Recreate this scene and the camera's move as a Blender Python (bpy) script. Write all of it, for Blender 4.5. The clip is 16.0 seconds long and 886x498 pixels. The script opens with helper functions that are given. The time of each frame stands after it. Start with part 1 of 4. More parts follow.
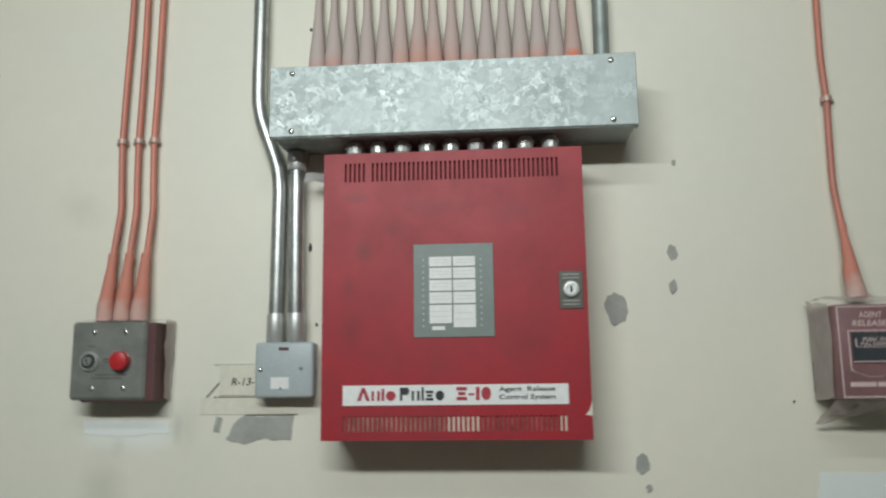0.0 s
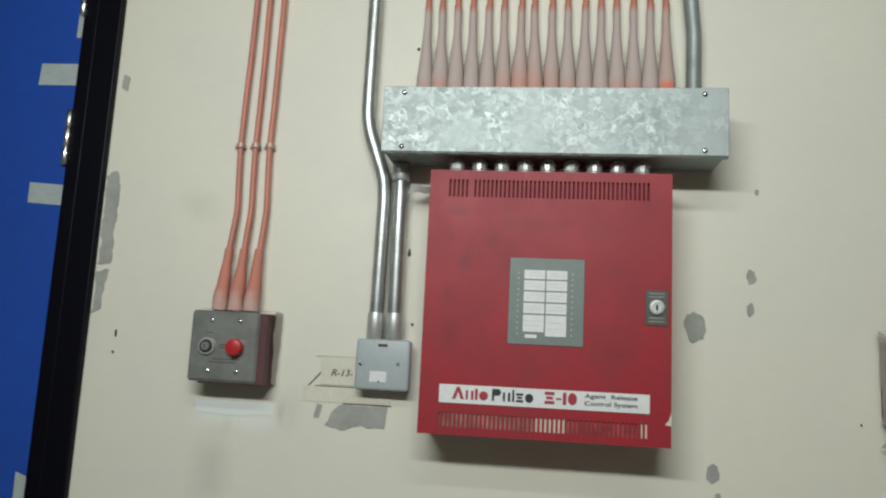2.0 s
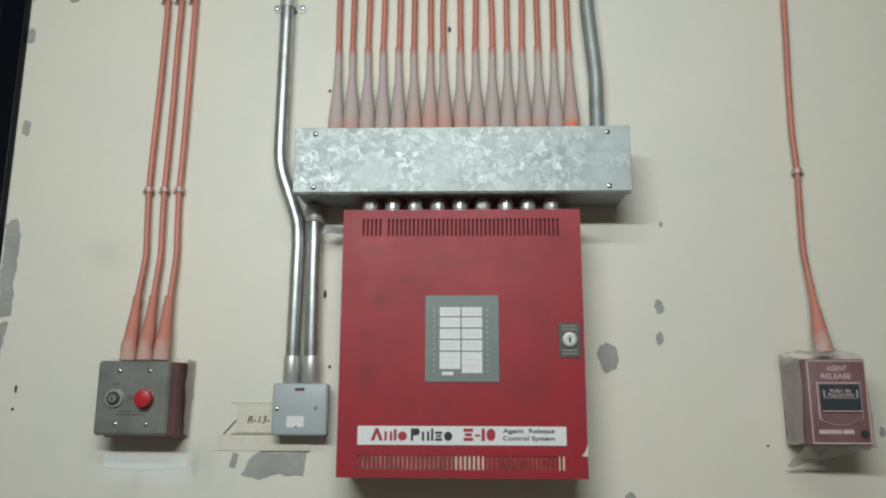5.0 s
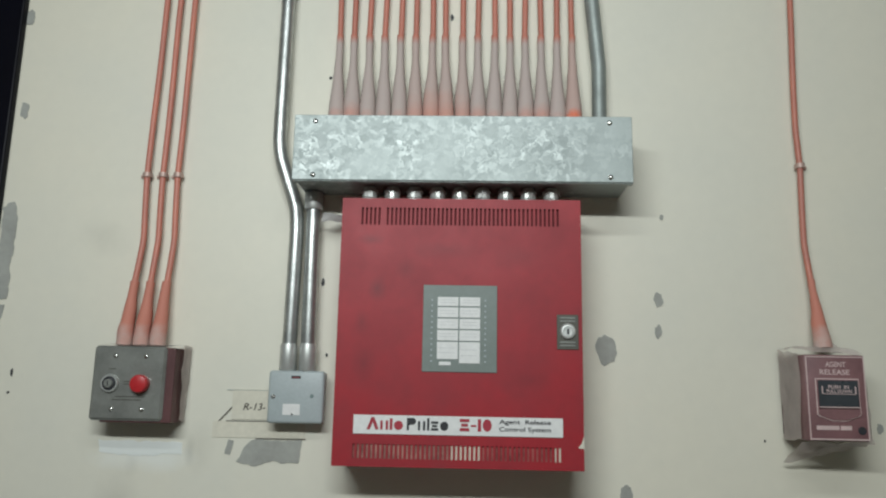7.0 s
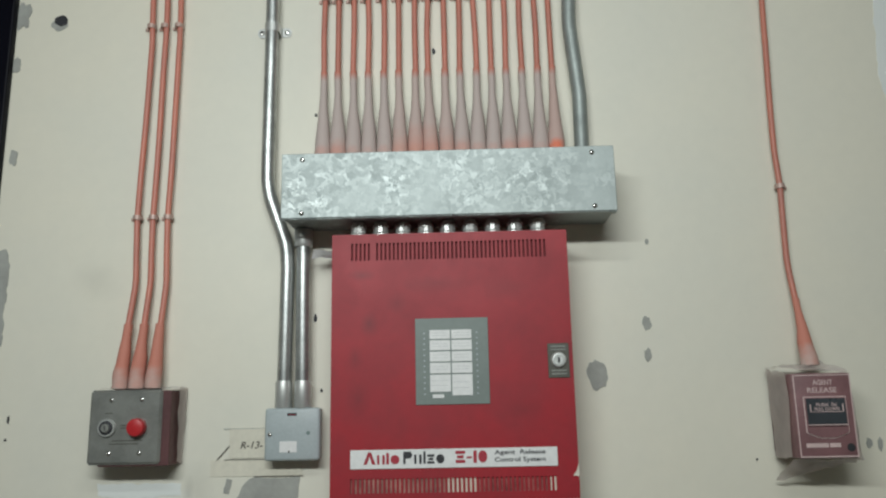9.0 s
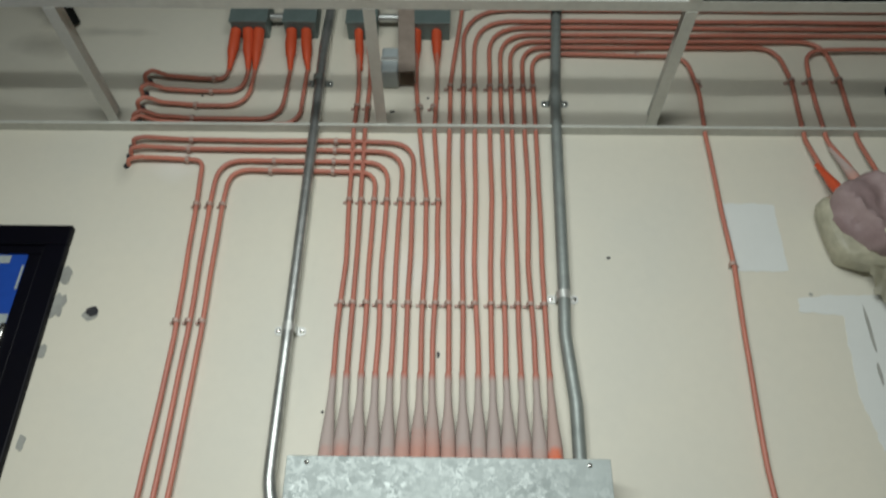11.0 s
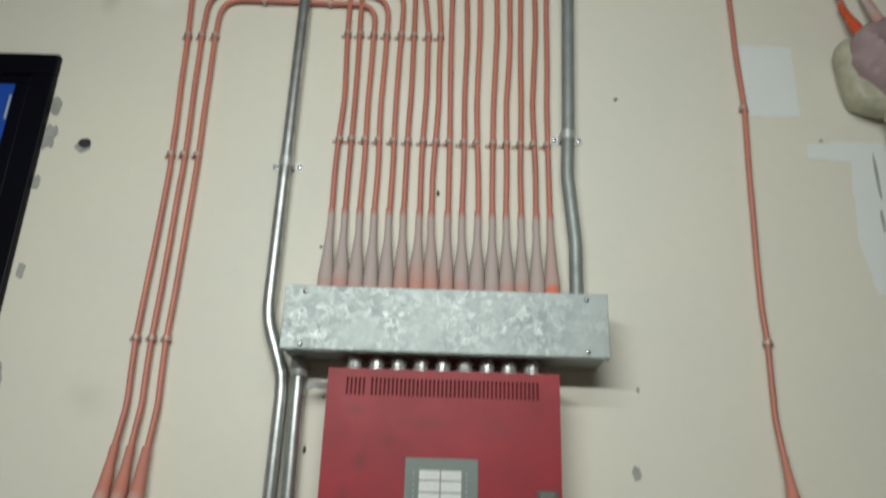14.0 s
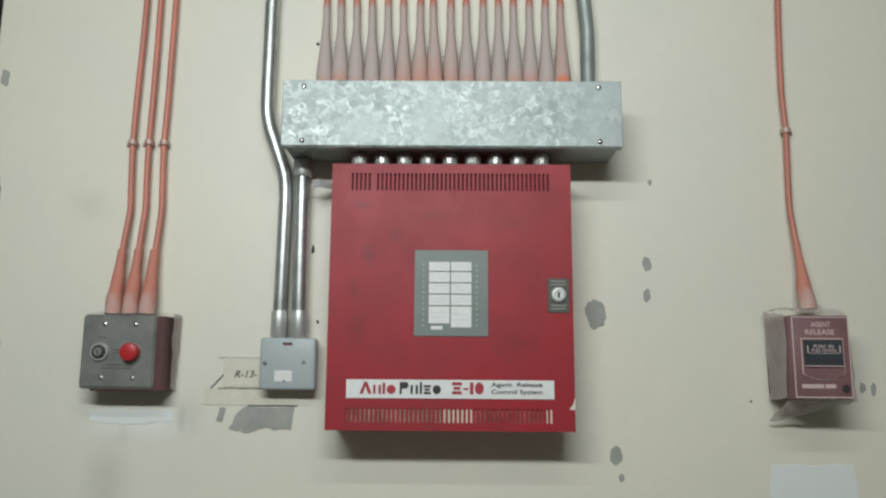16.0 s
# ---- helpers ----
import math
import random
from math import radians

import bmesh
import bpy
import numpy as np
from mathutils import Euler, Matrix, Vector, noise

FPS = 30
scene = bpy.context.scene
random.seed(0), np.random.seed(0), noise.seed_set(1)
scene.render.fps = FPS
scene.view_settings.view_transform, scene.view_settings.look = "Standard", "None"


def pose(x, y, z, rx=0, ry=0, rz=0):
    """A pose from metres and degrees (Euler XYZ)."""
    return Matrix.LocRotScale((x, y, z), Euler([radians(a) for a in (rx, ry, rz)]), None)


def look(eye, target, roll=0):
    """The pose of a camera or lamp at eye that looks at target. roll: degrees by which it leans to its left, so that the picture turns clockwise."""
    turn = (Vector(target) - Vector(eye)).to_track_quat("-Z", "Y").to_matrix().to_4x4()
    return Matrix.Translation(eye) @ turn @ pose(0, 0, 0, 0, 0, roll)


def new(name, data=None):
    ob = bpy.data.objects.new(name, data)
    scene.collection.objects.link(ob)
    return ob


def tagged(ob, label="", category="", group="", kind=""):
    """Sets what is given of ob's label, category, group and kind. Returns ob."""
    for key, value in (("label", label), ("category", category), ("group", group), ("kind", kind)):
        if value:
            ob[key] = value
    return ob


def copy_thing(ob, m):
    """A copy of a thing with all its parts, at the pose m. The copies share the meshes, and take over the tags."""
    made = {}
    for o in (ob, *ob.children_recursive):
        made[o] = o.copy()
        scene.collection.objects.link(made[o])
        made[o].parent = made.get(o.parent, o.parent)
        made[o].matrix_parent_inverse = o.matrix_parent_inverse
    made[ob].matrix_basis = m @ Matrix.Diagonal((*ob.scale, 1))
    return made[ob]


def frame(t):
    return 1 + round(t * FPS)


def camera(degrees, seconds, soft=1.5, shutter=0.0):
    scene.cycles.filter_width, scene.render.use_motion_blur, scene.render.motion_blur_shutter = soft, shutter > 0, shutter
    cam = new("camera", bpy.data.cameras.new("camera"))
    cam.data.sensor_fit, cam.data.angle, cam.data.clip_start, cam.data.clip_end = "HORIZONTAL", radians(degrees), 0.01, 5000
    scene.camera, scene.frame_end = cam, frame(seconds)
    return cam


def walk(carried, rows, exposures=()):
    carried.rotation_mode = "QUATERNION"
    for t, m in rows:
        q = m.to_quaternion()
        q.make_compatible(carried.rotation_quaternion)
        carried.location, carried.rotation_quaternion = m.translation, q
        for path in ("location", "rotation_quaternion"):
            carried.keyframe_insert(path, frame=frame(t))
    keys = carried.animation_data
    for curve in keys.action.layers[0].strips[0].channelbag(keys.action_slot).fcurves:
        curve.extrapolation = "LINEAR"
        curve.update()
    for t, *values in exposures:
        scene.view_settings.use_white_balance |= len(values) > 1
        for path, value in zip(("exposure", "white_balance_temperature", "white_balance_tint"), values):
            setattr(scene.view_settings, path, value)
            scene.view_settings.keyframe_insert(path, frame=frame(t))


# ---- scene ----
cam = camera(60.7, 16.0, soft=2.15, shutter=0.5)
PATH = [
    (0, (0.071, -1.163, 1.482), (-0.085, 0.805, 1.801), -0.7),
    (0.2, (0.053, -1.177, 1.505), (-0.095, 0.8, 1.773), -3.6),
    (0.5, (0.006, -1.219, 1.507), (-0.071, 0.767, 1.726), -4.3),
    (1, (0.001, -1.243, 1.515), (-0.118, 0.734, 1.793), -2.4),
    (1.5, (0.009, -1.247, 1.503), (-0.167, 0.722, 1.804), -0.7),
    (2, (-0.014, -1.265, 1.497), (-0.263, 0.697, 1.791), 2.9),
    (2.2, (-0.02, -1.278, 1.508), (-0.264, 0.684, 1.809), 1.8),
    (2.5, (-0.007, -1.279, 1.516), (-0.214, 0.682, 1.852), 1.0),
    (3, (0.014, -1.276, 1.515), (-0.072, 0.689, 1.879), -0.9),
    (3.5, (0.012, -1.265, 1.512), (-0.015, 0.696, 1.904), 0.4),
    (4, (0.011, -1.261, 1.506), (-0.064, 0.705, 1.865), 0.5),
    (4.5, (0.01, -1.268, 1.501), (-0.055, 0.69, 1.9), 0.1),
    (7, (0.012, -1.26, 1.497), (-0.054, 0.703, 1.872), 1.1),
    (7.5, (0.02, -1.269, 1.5), (-0.034, 0.691, 1.892), -0.4),
    (8, (0.026, -1.275, 1.495), (-0.016, 0.686, 1.888), -1.2),
    (8.2, (0.023, -1.277, 1.503), (-0.011, 0.686, 1.888), -1.6),
    (10.3, (0.012, -1.332, 1.576), (-0.029, 0.546, 2.264), 0.7),
    (10.5, (0.006, -1.356, 1.591), (-0.014, 0.471, 2.405), 1.2),
    (11, (0.0, -1.374, 1.604), (-0.02, 0.357, 2.606), 0.9),
    (11.5, (-0.006, -1.375, 1.609), (-0.017, 0.298, 2.705), 1.2),
    (12, (-0.01, -1.368, 1.612), (-0.026, 0.327, 2.675), 1.3),
    (12.5, (-0.004, -1.366, 1.606), (-0.015, 0.335, 2.659), 1.0),
    (13, (-0.003, -1.365, 1.596), (-0.031, 0.353, 2.619), 1.4),
    (13.5, (-0.007, -1.351, 1.577), (-0.007, 0.443, 2.462), 2.2),
    (14, (-0.001, -1.32, 1.552), (-0.012, 0.552, 2.256), 1.9),
    (14.5, (-0.009, -1.304, 1.508), (-0.039, 0.62, 2.054), 1.9),
    (15, (-0.008, -1.296, 1.486), (-0.075, 0.656, 1.916), 1.5),
    (15.5, (0.0, -1.291, 1.475), (-0.047, 0.671, 1.861), 0.0),
    (16, (-0.004, -1.258, 1.474), (-0.018, 0.715, 1.797), 0.4),
]
walk(cam, [(t, look(eye, target, roll)) for t, eye, target, roll in PATH], exposures=[
    (0.0, 0.0, 6500, 9), (2.0, -0.02, 6600, 9), (3.5, 0.0, 6550, 10), (7.0, -0.07, 6450, 10), (8.2, -0.08, 6500, 10), (10.5, -0.16, 6480, 9), (11.5, -0.03, 6800, 9),
    (12.5, 0.0, 6800, 9), (13.2, -0.06, 6800, 9), (14.0, -0.13, 6700, 10), (15.0, -0.08, 6550, 10), (16.0, -0.01, 6500, 10)])

# ---- light ----
world = bpy.data.worlds.new("world")
world.use_nodes = True
world.node_tree.nodes["Background"].inputs[0].default_value = (0.8, 0.9, 1.0, 1)
world.node_tree.nodes["Background"].inputs[1].default_value = 0.02
scene.world = world


def area_lamp(name, eye, target, sx, sy, watts, color):
    data = bpy.data.lights.new(name, "AREA")
    data.shape, data.size, data.size_y, data.energy, data.color = "RECTANGLE", sx, sy, watts, color
    ob = new(name, data)
    ob.matrix_world = look(eye, target)
    return ob


# two hung fluorescent tubes behind the camera: one low and off to one side, one just under the open grid
area_lamp("low_strip_lamp", (-0.26, -1.70, 2.285), (0.02, 0, 0.25), 1.2, 0.06, 26.0, (0.915, 0.99, 0.99))
area_lamp("high_strip_lamp", (0.03, -1.50, 2.69), (0.03, 0, 2.80), 1.2, 0.07, 8.6, (0.915, 0.99, 0.99))

# ---- materials ----


def mat(name, color, rough=0.5, metal=0.0, vary=0.12, scale=8.0, bump=0.1, bscale=120.0, dirt=None, spec=0.5, alpha=1.0, coat=0.0, by_object=0.0, fine_mix=0.2):
    """Principled surface with a coarse and a fine variation of its colour, gloss and relief."""
    m = bpy.data.materials.new(name)
    m.use_nodes = True
    nt = m.node_tree
    b = nt.nodes["Principled BSDF"]
    co = nt.nodes.new("ShaderNodeTexCoord")
    n1 = nt.nodes.new("ShaderNodeTexNoise")
    n1.inputs["Scale"].default_value, n1.inputs["Detail"].default_value, n1.inputs["Roughness"].default_value = scale, 6, 0.6
    n2 = nt.nodes.new("ShaderNodeTexNoise")
    n2.inputs["Scale"].default_value, n2.inputs["Detail"].default_value = bscale, 4
    for n in (n1, n2):
        nt.links.new(co.outputs["Object"], n.inputs["Vector"])
    ramp = nt.nodes.new("ShaderNodeValToRGB")
    dark = dirt or tuple(c * (1 - 2 * vary) for c in color)
    ramp.color_ramp.elements[0].position, ramp.color_ramp.elements[1].position = 0.32, 0.62
    ramp.color_ramp.elements[0].color, ramp.color_ramp.elements[1].color = (*dark, 1), (*color, 1)
    nt.links.new(n1.outputs["Fac"], ramp.inputs["Fac"])
    fine = nt.nodes.new("ShaderNodeMixRGB")
    fine.blend_type, fine.inputs["Fac"].default_value = "MULTIPLY", fine_mix
    nt.links.new(ramp.outputs["Color"], fine.inputs["Color1"])
    nt.links.new(n2.outputs["Fac"], fine.inputs["Color2"])
    out = fine.outputs["Color"]
    if by_object:
        info, mr, hsv = nt.nodes.new("ShaderNodeObjectInfo"), nt.nodes.new("ShaderNodeMapRange"), nt.nodes.new("ShaderNodeHueSaturation")
        mr.inputs["To Min"].default_value, mr.inputs["To Max"].default_value = 1 - by_object, 1 + by_object
        nt.links.new(info.outputs["Random"], mr.inputs["Value"])
        nt.links.new(mr.outputs["Result"], hsv.inputs["Value"])
        nt.links.new(out, hsv.inputs["Color"])
        out = hsv.outputs["Color"]
    nt.links.new(out, b.inputs["Base Color"])
    rr = nt.nodes.new("ShaderNodeMapRange")
    rr.inputs["To Min"].default_value, rr.inputs["To Max"].default_value = min(1, rough + 0.12), max(0.02, rough - 0.1)
    nt.links.new(n1.outputs["Fac"], rr.inputs["Value"])
    nt.links.new(rr.outputs["Result"], b.inputs["Roughness"])
    bp = nt.nodes.new("ShaderNodeBump")
    bp.inputs["Strength"].default_value, bp.inputs["Distance"].default_value = bump, 0.002
    nt.links.new(n2.outputs["Fac"], bp.inputs["Height"])
    nt.links.new(bp.outputs["Normal"], b.inputs["Normal"])
    b.inputs["Metallic"].default_value, b.inputs["Specular IOR Level"].default_value = metal, spec
    b.inputs["Alpha"].default_value, b.inputs["Coat Weight"].default_value = alpha, coat
    return m


def galvanised(name):
    """Zinc with angular spangle at two sizes."""
    m = mat(name, (0.5, 0.53, 0.52), 0.4, 0.55, 0.1, 6, 0.05, 200, spec=0.3)
    nt = m.node_tree
    b = nt.nodes["Principled BSDF"]
    co = nt.nodes.new("ShaderNodeTexCoord")
    wob = nt.nodes.new("ShaderNodeTexNoise")
    wob.inputs["Scale"].default_value = 60
    vec = nt.nodes.new("ShaderNodeMixRGB")
    vec.blend_type, vec.inputs["Fac"].default_value = "ADD", 0.03
    nt.links.new(co.outputs["Object"], wob.inputs["Vector"])
    nt.links.new(co.outputs["Object"], vec.inputs["Color1"])
    nt.links.new(wob.outputs["Color"], vec.inputs["Color2"])
    cells = []
    for scale in (70, 150):
        v = nt.nodes.new("ShaderNodeTexVoronoi")
        v.inputs["Scale"].default_value = scale
        nt.links.new(vec.outputs["Color"], v.inputs["Vector"])
        bw = nt.nodes.new("ShaderNodeRGBToBW")
        nt.links.new(v.outputs["Color"], bw.inputs["Color"])
        cells.append(bw.outputs["Val"])
    mix = nt.nodes.new("ShaderNodeMath")
    mix.operation = "MULTIPLY"
    nt.links.new(cells[0], mix.inputs[0])
    nt.links.new(cells[1], mix.inputs[1])
    big = nt.nodes.new("ShaderNodeTexNoise")
    big.inputs["Scale"].default_value, big.inputs["Detail"].default_value = 9, 3
    nt.links.new(co.outputs["Object"], big.inputs["Vector"])
    area = nt.nodes.new("ShaderNodeMapRange")
    area.inputs["From Min"].default_value, area.inputs["From Max"].default_value, area.inputs["To Min"].default_value = 0.38, 0.66, 0.12
    sep, lean = nt.nodes.new("ShaderNodeSeparateXYZ"), nt.nodes.new("ShaderNodeMath")
    lean.operation, lean.inputs[1].default_value = "MULTIPLY_ADD", -0.42
    nt.links.new(co.outputs["Object"], sep.inputs[0])
    nt.links.new(sep.outputs["X"], lean.inputs[0])
    nt.links.new(big.outputs["Fac"], lean.inputs[2])
    nt.links.new(lean.outputs[0], area.inputs["Value"])
    flat = nt.nodes.new("ShaderNodeMix")
    flat.inputs["A"].default_value = 0.28
    nt.links.new(area.outputs["Result"], flat.inputs["Factor"])
    nt.links.new(mix.outputs[0], flat.inputs["B"])
    mix = flat
    ramp = nt.nodes.new("ShaderNodeValToRGB")
    e = ramp.color_ramp.elements
    e[0].position, e[0].color = 0.05, (0.28, 0.315, 0.305, 1)
    e[1].position, e[1].color = 0.70, (0.52, 0.56, 0.545, 1)
    nt.links.new(mix.outputs[0], ramp.inputs["Fac"])
    nt.links.new(ramp.outputs["Color"], b.inputs["Base Color"])
    mr = nt.nodes.new("ShaderNodeMapRange")
    mr.inputs["To Min"].default_value, mr.inputs["To Max"].default_value = 0.60, 0.45
    nt.links.new(mix.outputs[0], mr.inputs["Value"])
    nt.links.new(mr.outputs["Result"], b.inputs["Roughness"])
    return m


def boot_mat(name, low, high, at, soft, end=0.0, jacket=(0.52, 0.17, 0.115)):
    """Sleeve whose colour changes along its height, from its lower end up."""
    m = mat(name, high, 0.7, 0, 0.15, 30, 0.15, 300)
    nt = m.node_tree
    b = nt.nodes["Principled BSDF"]
    co, sep = nt.nodes.new("ShaderNodeTexCoord"), nt.nodes.new("ShaderNodeSeparateXYZ")
    no = nt.nodes.new("ShaderNodeTexNoise")
    no.inputs["Scale"].default_value = 45
    info = nt.nodes.new("ShaderNodeObjectInfo")
    nt.links.new(co.outputs["Object"], sep.inputs[0])
    nt.links.new(co.outputs["Object"], no.inputs["Vector"])
    add = nt.nodes.new("ShaderNodeMath")
    add.operation, add.inputs[1].default_value = "MULTIPLY_ADD", 0.06
    nt.links.new(no.outputs["Fac"], add.inputs[0])
    nt.links.new(sep.outputs["Z"], add.inputs[2])
    add2 = nt.nodes.new("ShaderNodeMath")
    add2.operation, add2.inputs[1].default_value = "MULTIPLY_ADD", 0.03
    nt.links.new(info.outputs["Random"], add2.inputs[0])
    nt.links.new(add.outputs[0], add2.inputs[2])
    mr = nt.nodes.new("ShaderNodeMapRange")
    mr.inputs["From Min"].default_value, mr.inputs["From Max"].default_value = at + 0.035 - soft, at + 0.035 + soft
    nt.links.new(add2.outputs[0], mr.inputs["Value"])
    mix = nt.nodes.new("ShaderNodeMixRGB")
    mix.inputs["Color1"].default_value, mix.inputs["Color2"].default_value = (*low, 1), (*high, 1)
    nt.links.new(mr.outputs["Result"], mix.inputs["Fac"])
    out = mix.outputs["Color"]
    if end:
        m2, x2 = nt.nodes.new("ShaderNodeMapRange"), nt.nodes.new("ShaderNodeMixRGB")
        m2.inputs["From Min"].default_value, m2.inputs["From Max"].default_value = end - 0.018, end
        x2.inputs["Color2"].default_value = (*jacket, 1)
        nt.links.new(sep.outputs["Z"], m2.inputs["Value"])
        nt.links.new(m2.outputs["Result"], x2.inputs["Fac"])
        nt.links.new(out, x2.inputs["Color1"])
        out = x2.outputs["Color"]
    nt.links.new(out, b.inputs["Base Color"])
    return m


M_WALL = mat("wall_paint", (0.74, 0.70, 0.585), 0.5, 0, 0.03, 1.9, 0.02, 45, dirt=(0.685, 0.665, 0.575), fine_mix=0.06)

M_STRIP = mat("strip_glint_white", (0.86, 0.87, 0.86), 0.3, 0.25, 0.03, 20, 0.02)
M_RED = mat("red_enamel", (0.36, 0.014, 0.023), 0.5, 0, 0.1, 11, 0.04, 70, dirt=(0.285, 0.019, 0.027), spec=0.42, fine_mix=0.22)
GRIME = (0.14, 0.013, 0.018)


def stains_and_light(m, spots):
    """Soft uneven spots in a painted surface, stain, shade or glow: (x, z, half width, half height, strength, colour).
    """
    nt = m.node_tree
    b = nt.nodes["Principled BSDF"]
    co, no = nt.nodes.new("ShaderNodeTexCoord"), nt.nodes.new("ShaderNodeTexNoise")
    no.inputs["Scale"].default_value, no.inputs["Detail"].default_value = 9, 5
    nt.links.new(co.outputs["Object"], no.inputs["Vector"])
    out = b.inputs["Base Color"].links[0].from_socket
    for x, z, w, h, k, col in spots:
        mp, ln = nt.nodes.new("ShaderNodeMapping"), nt.nodes.new("ShaderNodeVectorMath")
        ln.operation = "LENGTH"
        mp.inputs["Location"].default_value, mp.inputs["Scale"].default_value = (-x / w, 0, -z / h), (1 / w, 0, 1 / h)
        nt.links.new(co.outputs["Object"], mp.inputs["Vector"])
        nt.links.new(mp.outputs[0], ln.inputs[0])
        ad = nt.nodes.new("ShaderNodeMath")
        ad.operation, ad.inputs[1].default_value = "MULTIPLY_ADD", 1.6
        nt.links.new(no.outputs["Fac"], ad.inputs[0])
        nt.links.new(ln.outputs["Value"], ad.inputs[2])
        mr = nt.nodes.new("ShaderNodeMapRange")
        for key, v in (("From Min", 0.7), ("From Max", 1.7), ("To Min", k), ("To Max", 0.0)):
            mr.inputs[key].default_value = v
        nt.links.new(ad.outputs[0], mr.inputs["Value"])
        mx = nt.nodes.new("ShaderNodeMixRGB")
        mx.inputs["Color2"].default_value = (*col, 1)
        nt.links.new(mr.outputs["Result"], mx.inputs["Fac"])
        nt.links.new(out, mx.inputs["Color1"])
        out = mx.outputs["Color"]
    nt.links.new(out, b.inputs["Base Color"])


DARK_GREY, PALE = (0.22, 0.21, 0.18), (0.80, 0.79, 0.75)
COOL = (0.78, 0.80, 0.775)
# first three spots put the murky shade beside the hose into the paint
stains_and_light(M_WALL, [(-1.01, 2.98, 0.11, 0.055, 0.55, DARK_GREY), (-1.02, 3.06, 0.05, 0.04, 0.6, DARK_GREY), (-0.85, 3.022, 0.13, 0.022, 0.55, DARK_GREY), (-0.55, 1.30, 0.05, 0.11, 0.25, DARK_GREY), (-0.42, 1.40, 0.03, 0.06, 0.18, DARK_GREY), (-0.62, 2.62, 0.07, 0.06, 0.5, PALE),
                # PALE at z 2.35 and 2.66: lamp glow on the glossy wall, painted in
                (-0.03, 2.35, 0.20, 0.10, 0.5, PALE), (-0.62, 1.75, 0.05, 0.05, 0.15, DARK_GREY), (-0.73, 2.60, 0.03, 0.06, 0.3, DARK_GREY), (0.02, 2.66, 0.25, 0.06, 0.35, PALE), (0.90, 1.80, 0.16, 0.25, 0.8, COOL),
                (-0.515, 1.385, 0.12, 0.030, 0.8, COOL), (-0.437, 1.395, 0.012, 0.035, 0.3, DARK_GREY), (-0.53, 1.375, 0.02, 0.03, 0.22, DARK_GREY)])
stains_and_light(M_RED, [(-0.128, 0.268, 0.018, 0.026, 0.75, GRIME), (-0.150, 0.215, 0.016, 0.030, 0.6, GRIME), (-0.140, 0.345, 0.030, 0.012, 0.7, GRIME), (-0.085, 0.300, 0.022, 0.022, 0.5, GRIME),
               (-0.145, 0.150, 0.020, 0.030, 0.5, GRIME), (0.085, 0.320, 0.050, 0.030, 0.35, GRIME), (0.110, 0.130, 0.040, 0.020, 0.35, GRIME), (-0.020, 0.330, 0.070, 0.016, 0.4, GRIME)])
M_ROOM = mat("room_paint", (0.70, 0.68, 0.60), 0.7, 0, 0.03, 1.5, 0.05, 60)
M_FLOOR = mat("floor_concrete", (0.46, 0.45, 0.42), 0.6, 0, 0.15, 3, 0.1, 60)
M_TILE = mat("ceiling_tile", (0.75, 0.75, 0.72), 0.9, 0, 0.04, 20, 0.3, 200)
M_GRID = mat("grid_paint", (0.66, 0.66, 0.60), 0.4, 0, 0.05, 10, 0.03, 100)
M_CHROME = mat("bare_tee", (0.62, 0.63, 0.60), 0.16, 1.0, 0.05, 20, 0.02)
M_SLOT = mat("inside_shade_red", (0.16, 0.016, 0.020), 0.8)
M_BOARD = mat("inside_board", (0.68, 0.58, 0.48), 0.8)
M_FAINT = mat("inside_faint_pink", (0.46, 0.22, 0.18), 0.8, 0, 0.3, 40)
M_DIM = mat("inside_dim_red", (0.42, 0.11, 0.10), 0.8, 0, 0.3, 40)
M_GALV = galvanised("galvanised")
M_EMT = mat("zinc_conduit", (0.60, 0.62, 0.60), 0.36, 0.80, 0.2, 25, 0.04, 200)
M_FIT = mat("zinc_fitting", (0.68, 0.69, 0.66), 0.38, 0.6, 0.1, 30, 0.05, 200)
M_GREY = mat("grey_conduit", (0.35, 0.385, 0.365), 0.5, 0.45, 0.12, 20, 0.05, 200)
M_CABLE = mat("orange_jacket", (0.60, 0.205, 0.14), 0.45, 0, 0.12, 12, 0.06, 300, dirt=(0.49, 0.185, 0.14), by_object=0.08)
M_BOOT = boot_mat("dusty_boot", (0.55, 0.27, 0.215), (0.47, 0.385, 0.355), 0.026, 0.026, 0.182)
M_BOOT_WARM = boot_mat("dusty_boot_warm", (0.56, 0.265, 0.205), (0.48, 0.37, 0.335), 0.046, 0.040, 0.182)
M_BOOT_HOT = boot_mat("flushed_boot", (0.74, 0.15, 0.06), (0.48, 0.34, 0.30), 0.046, 0.016, 0.182)
M_BOOT2 = boot_mat("orange_boot", (0.50, 0.38, 0.34), (0.53, 0.20, 0.145), 0.020, 0.022, 0.125)
M_BOOT3 = mat("bright_boot", (0.72, 0.10, 0.035), 0.5, 0, 0.08, 20, 0.05)
M_STEEL = mat("brushed_plate", (0.31, 0.315, 0.29), 0.34, 0.4, 0.18, 22, 0.08, 300)
M_MAROON = mat("maroon_box_paint", (0.115, 0.042, 0.042), 0.6, 0, 0.15, 20, 0.1)
M_SALMON = mat("dusty_box_paint", (0.44, 0.31, 0.27), 0.7, 0, 0.15, 20, 0.1)
M_PVC = mat("grey_enclosure", (0.44, 0.49, 0.495), 0.4, 0, 0.05, 15, 0.04, 300)
M_WHITE = mat("white_print", (0.80, 0.79, 0.77), 0.5, 0, 0.02, 30, 0.02)
M_KEYPLATE = mat("grey_green_film", (0.20, 0.235, 0.215), 0.45, 0, 0.05, 20, 0.02)
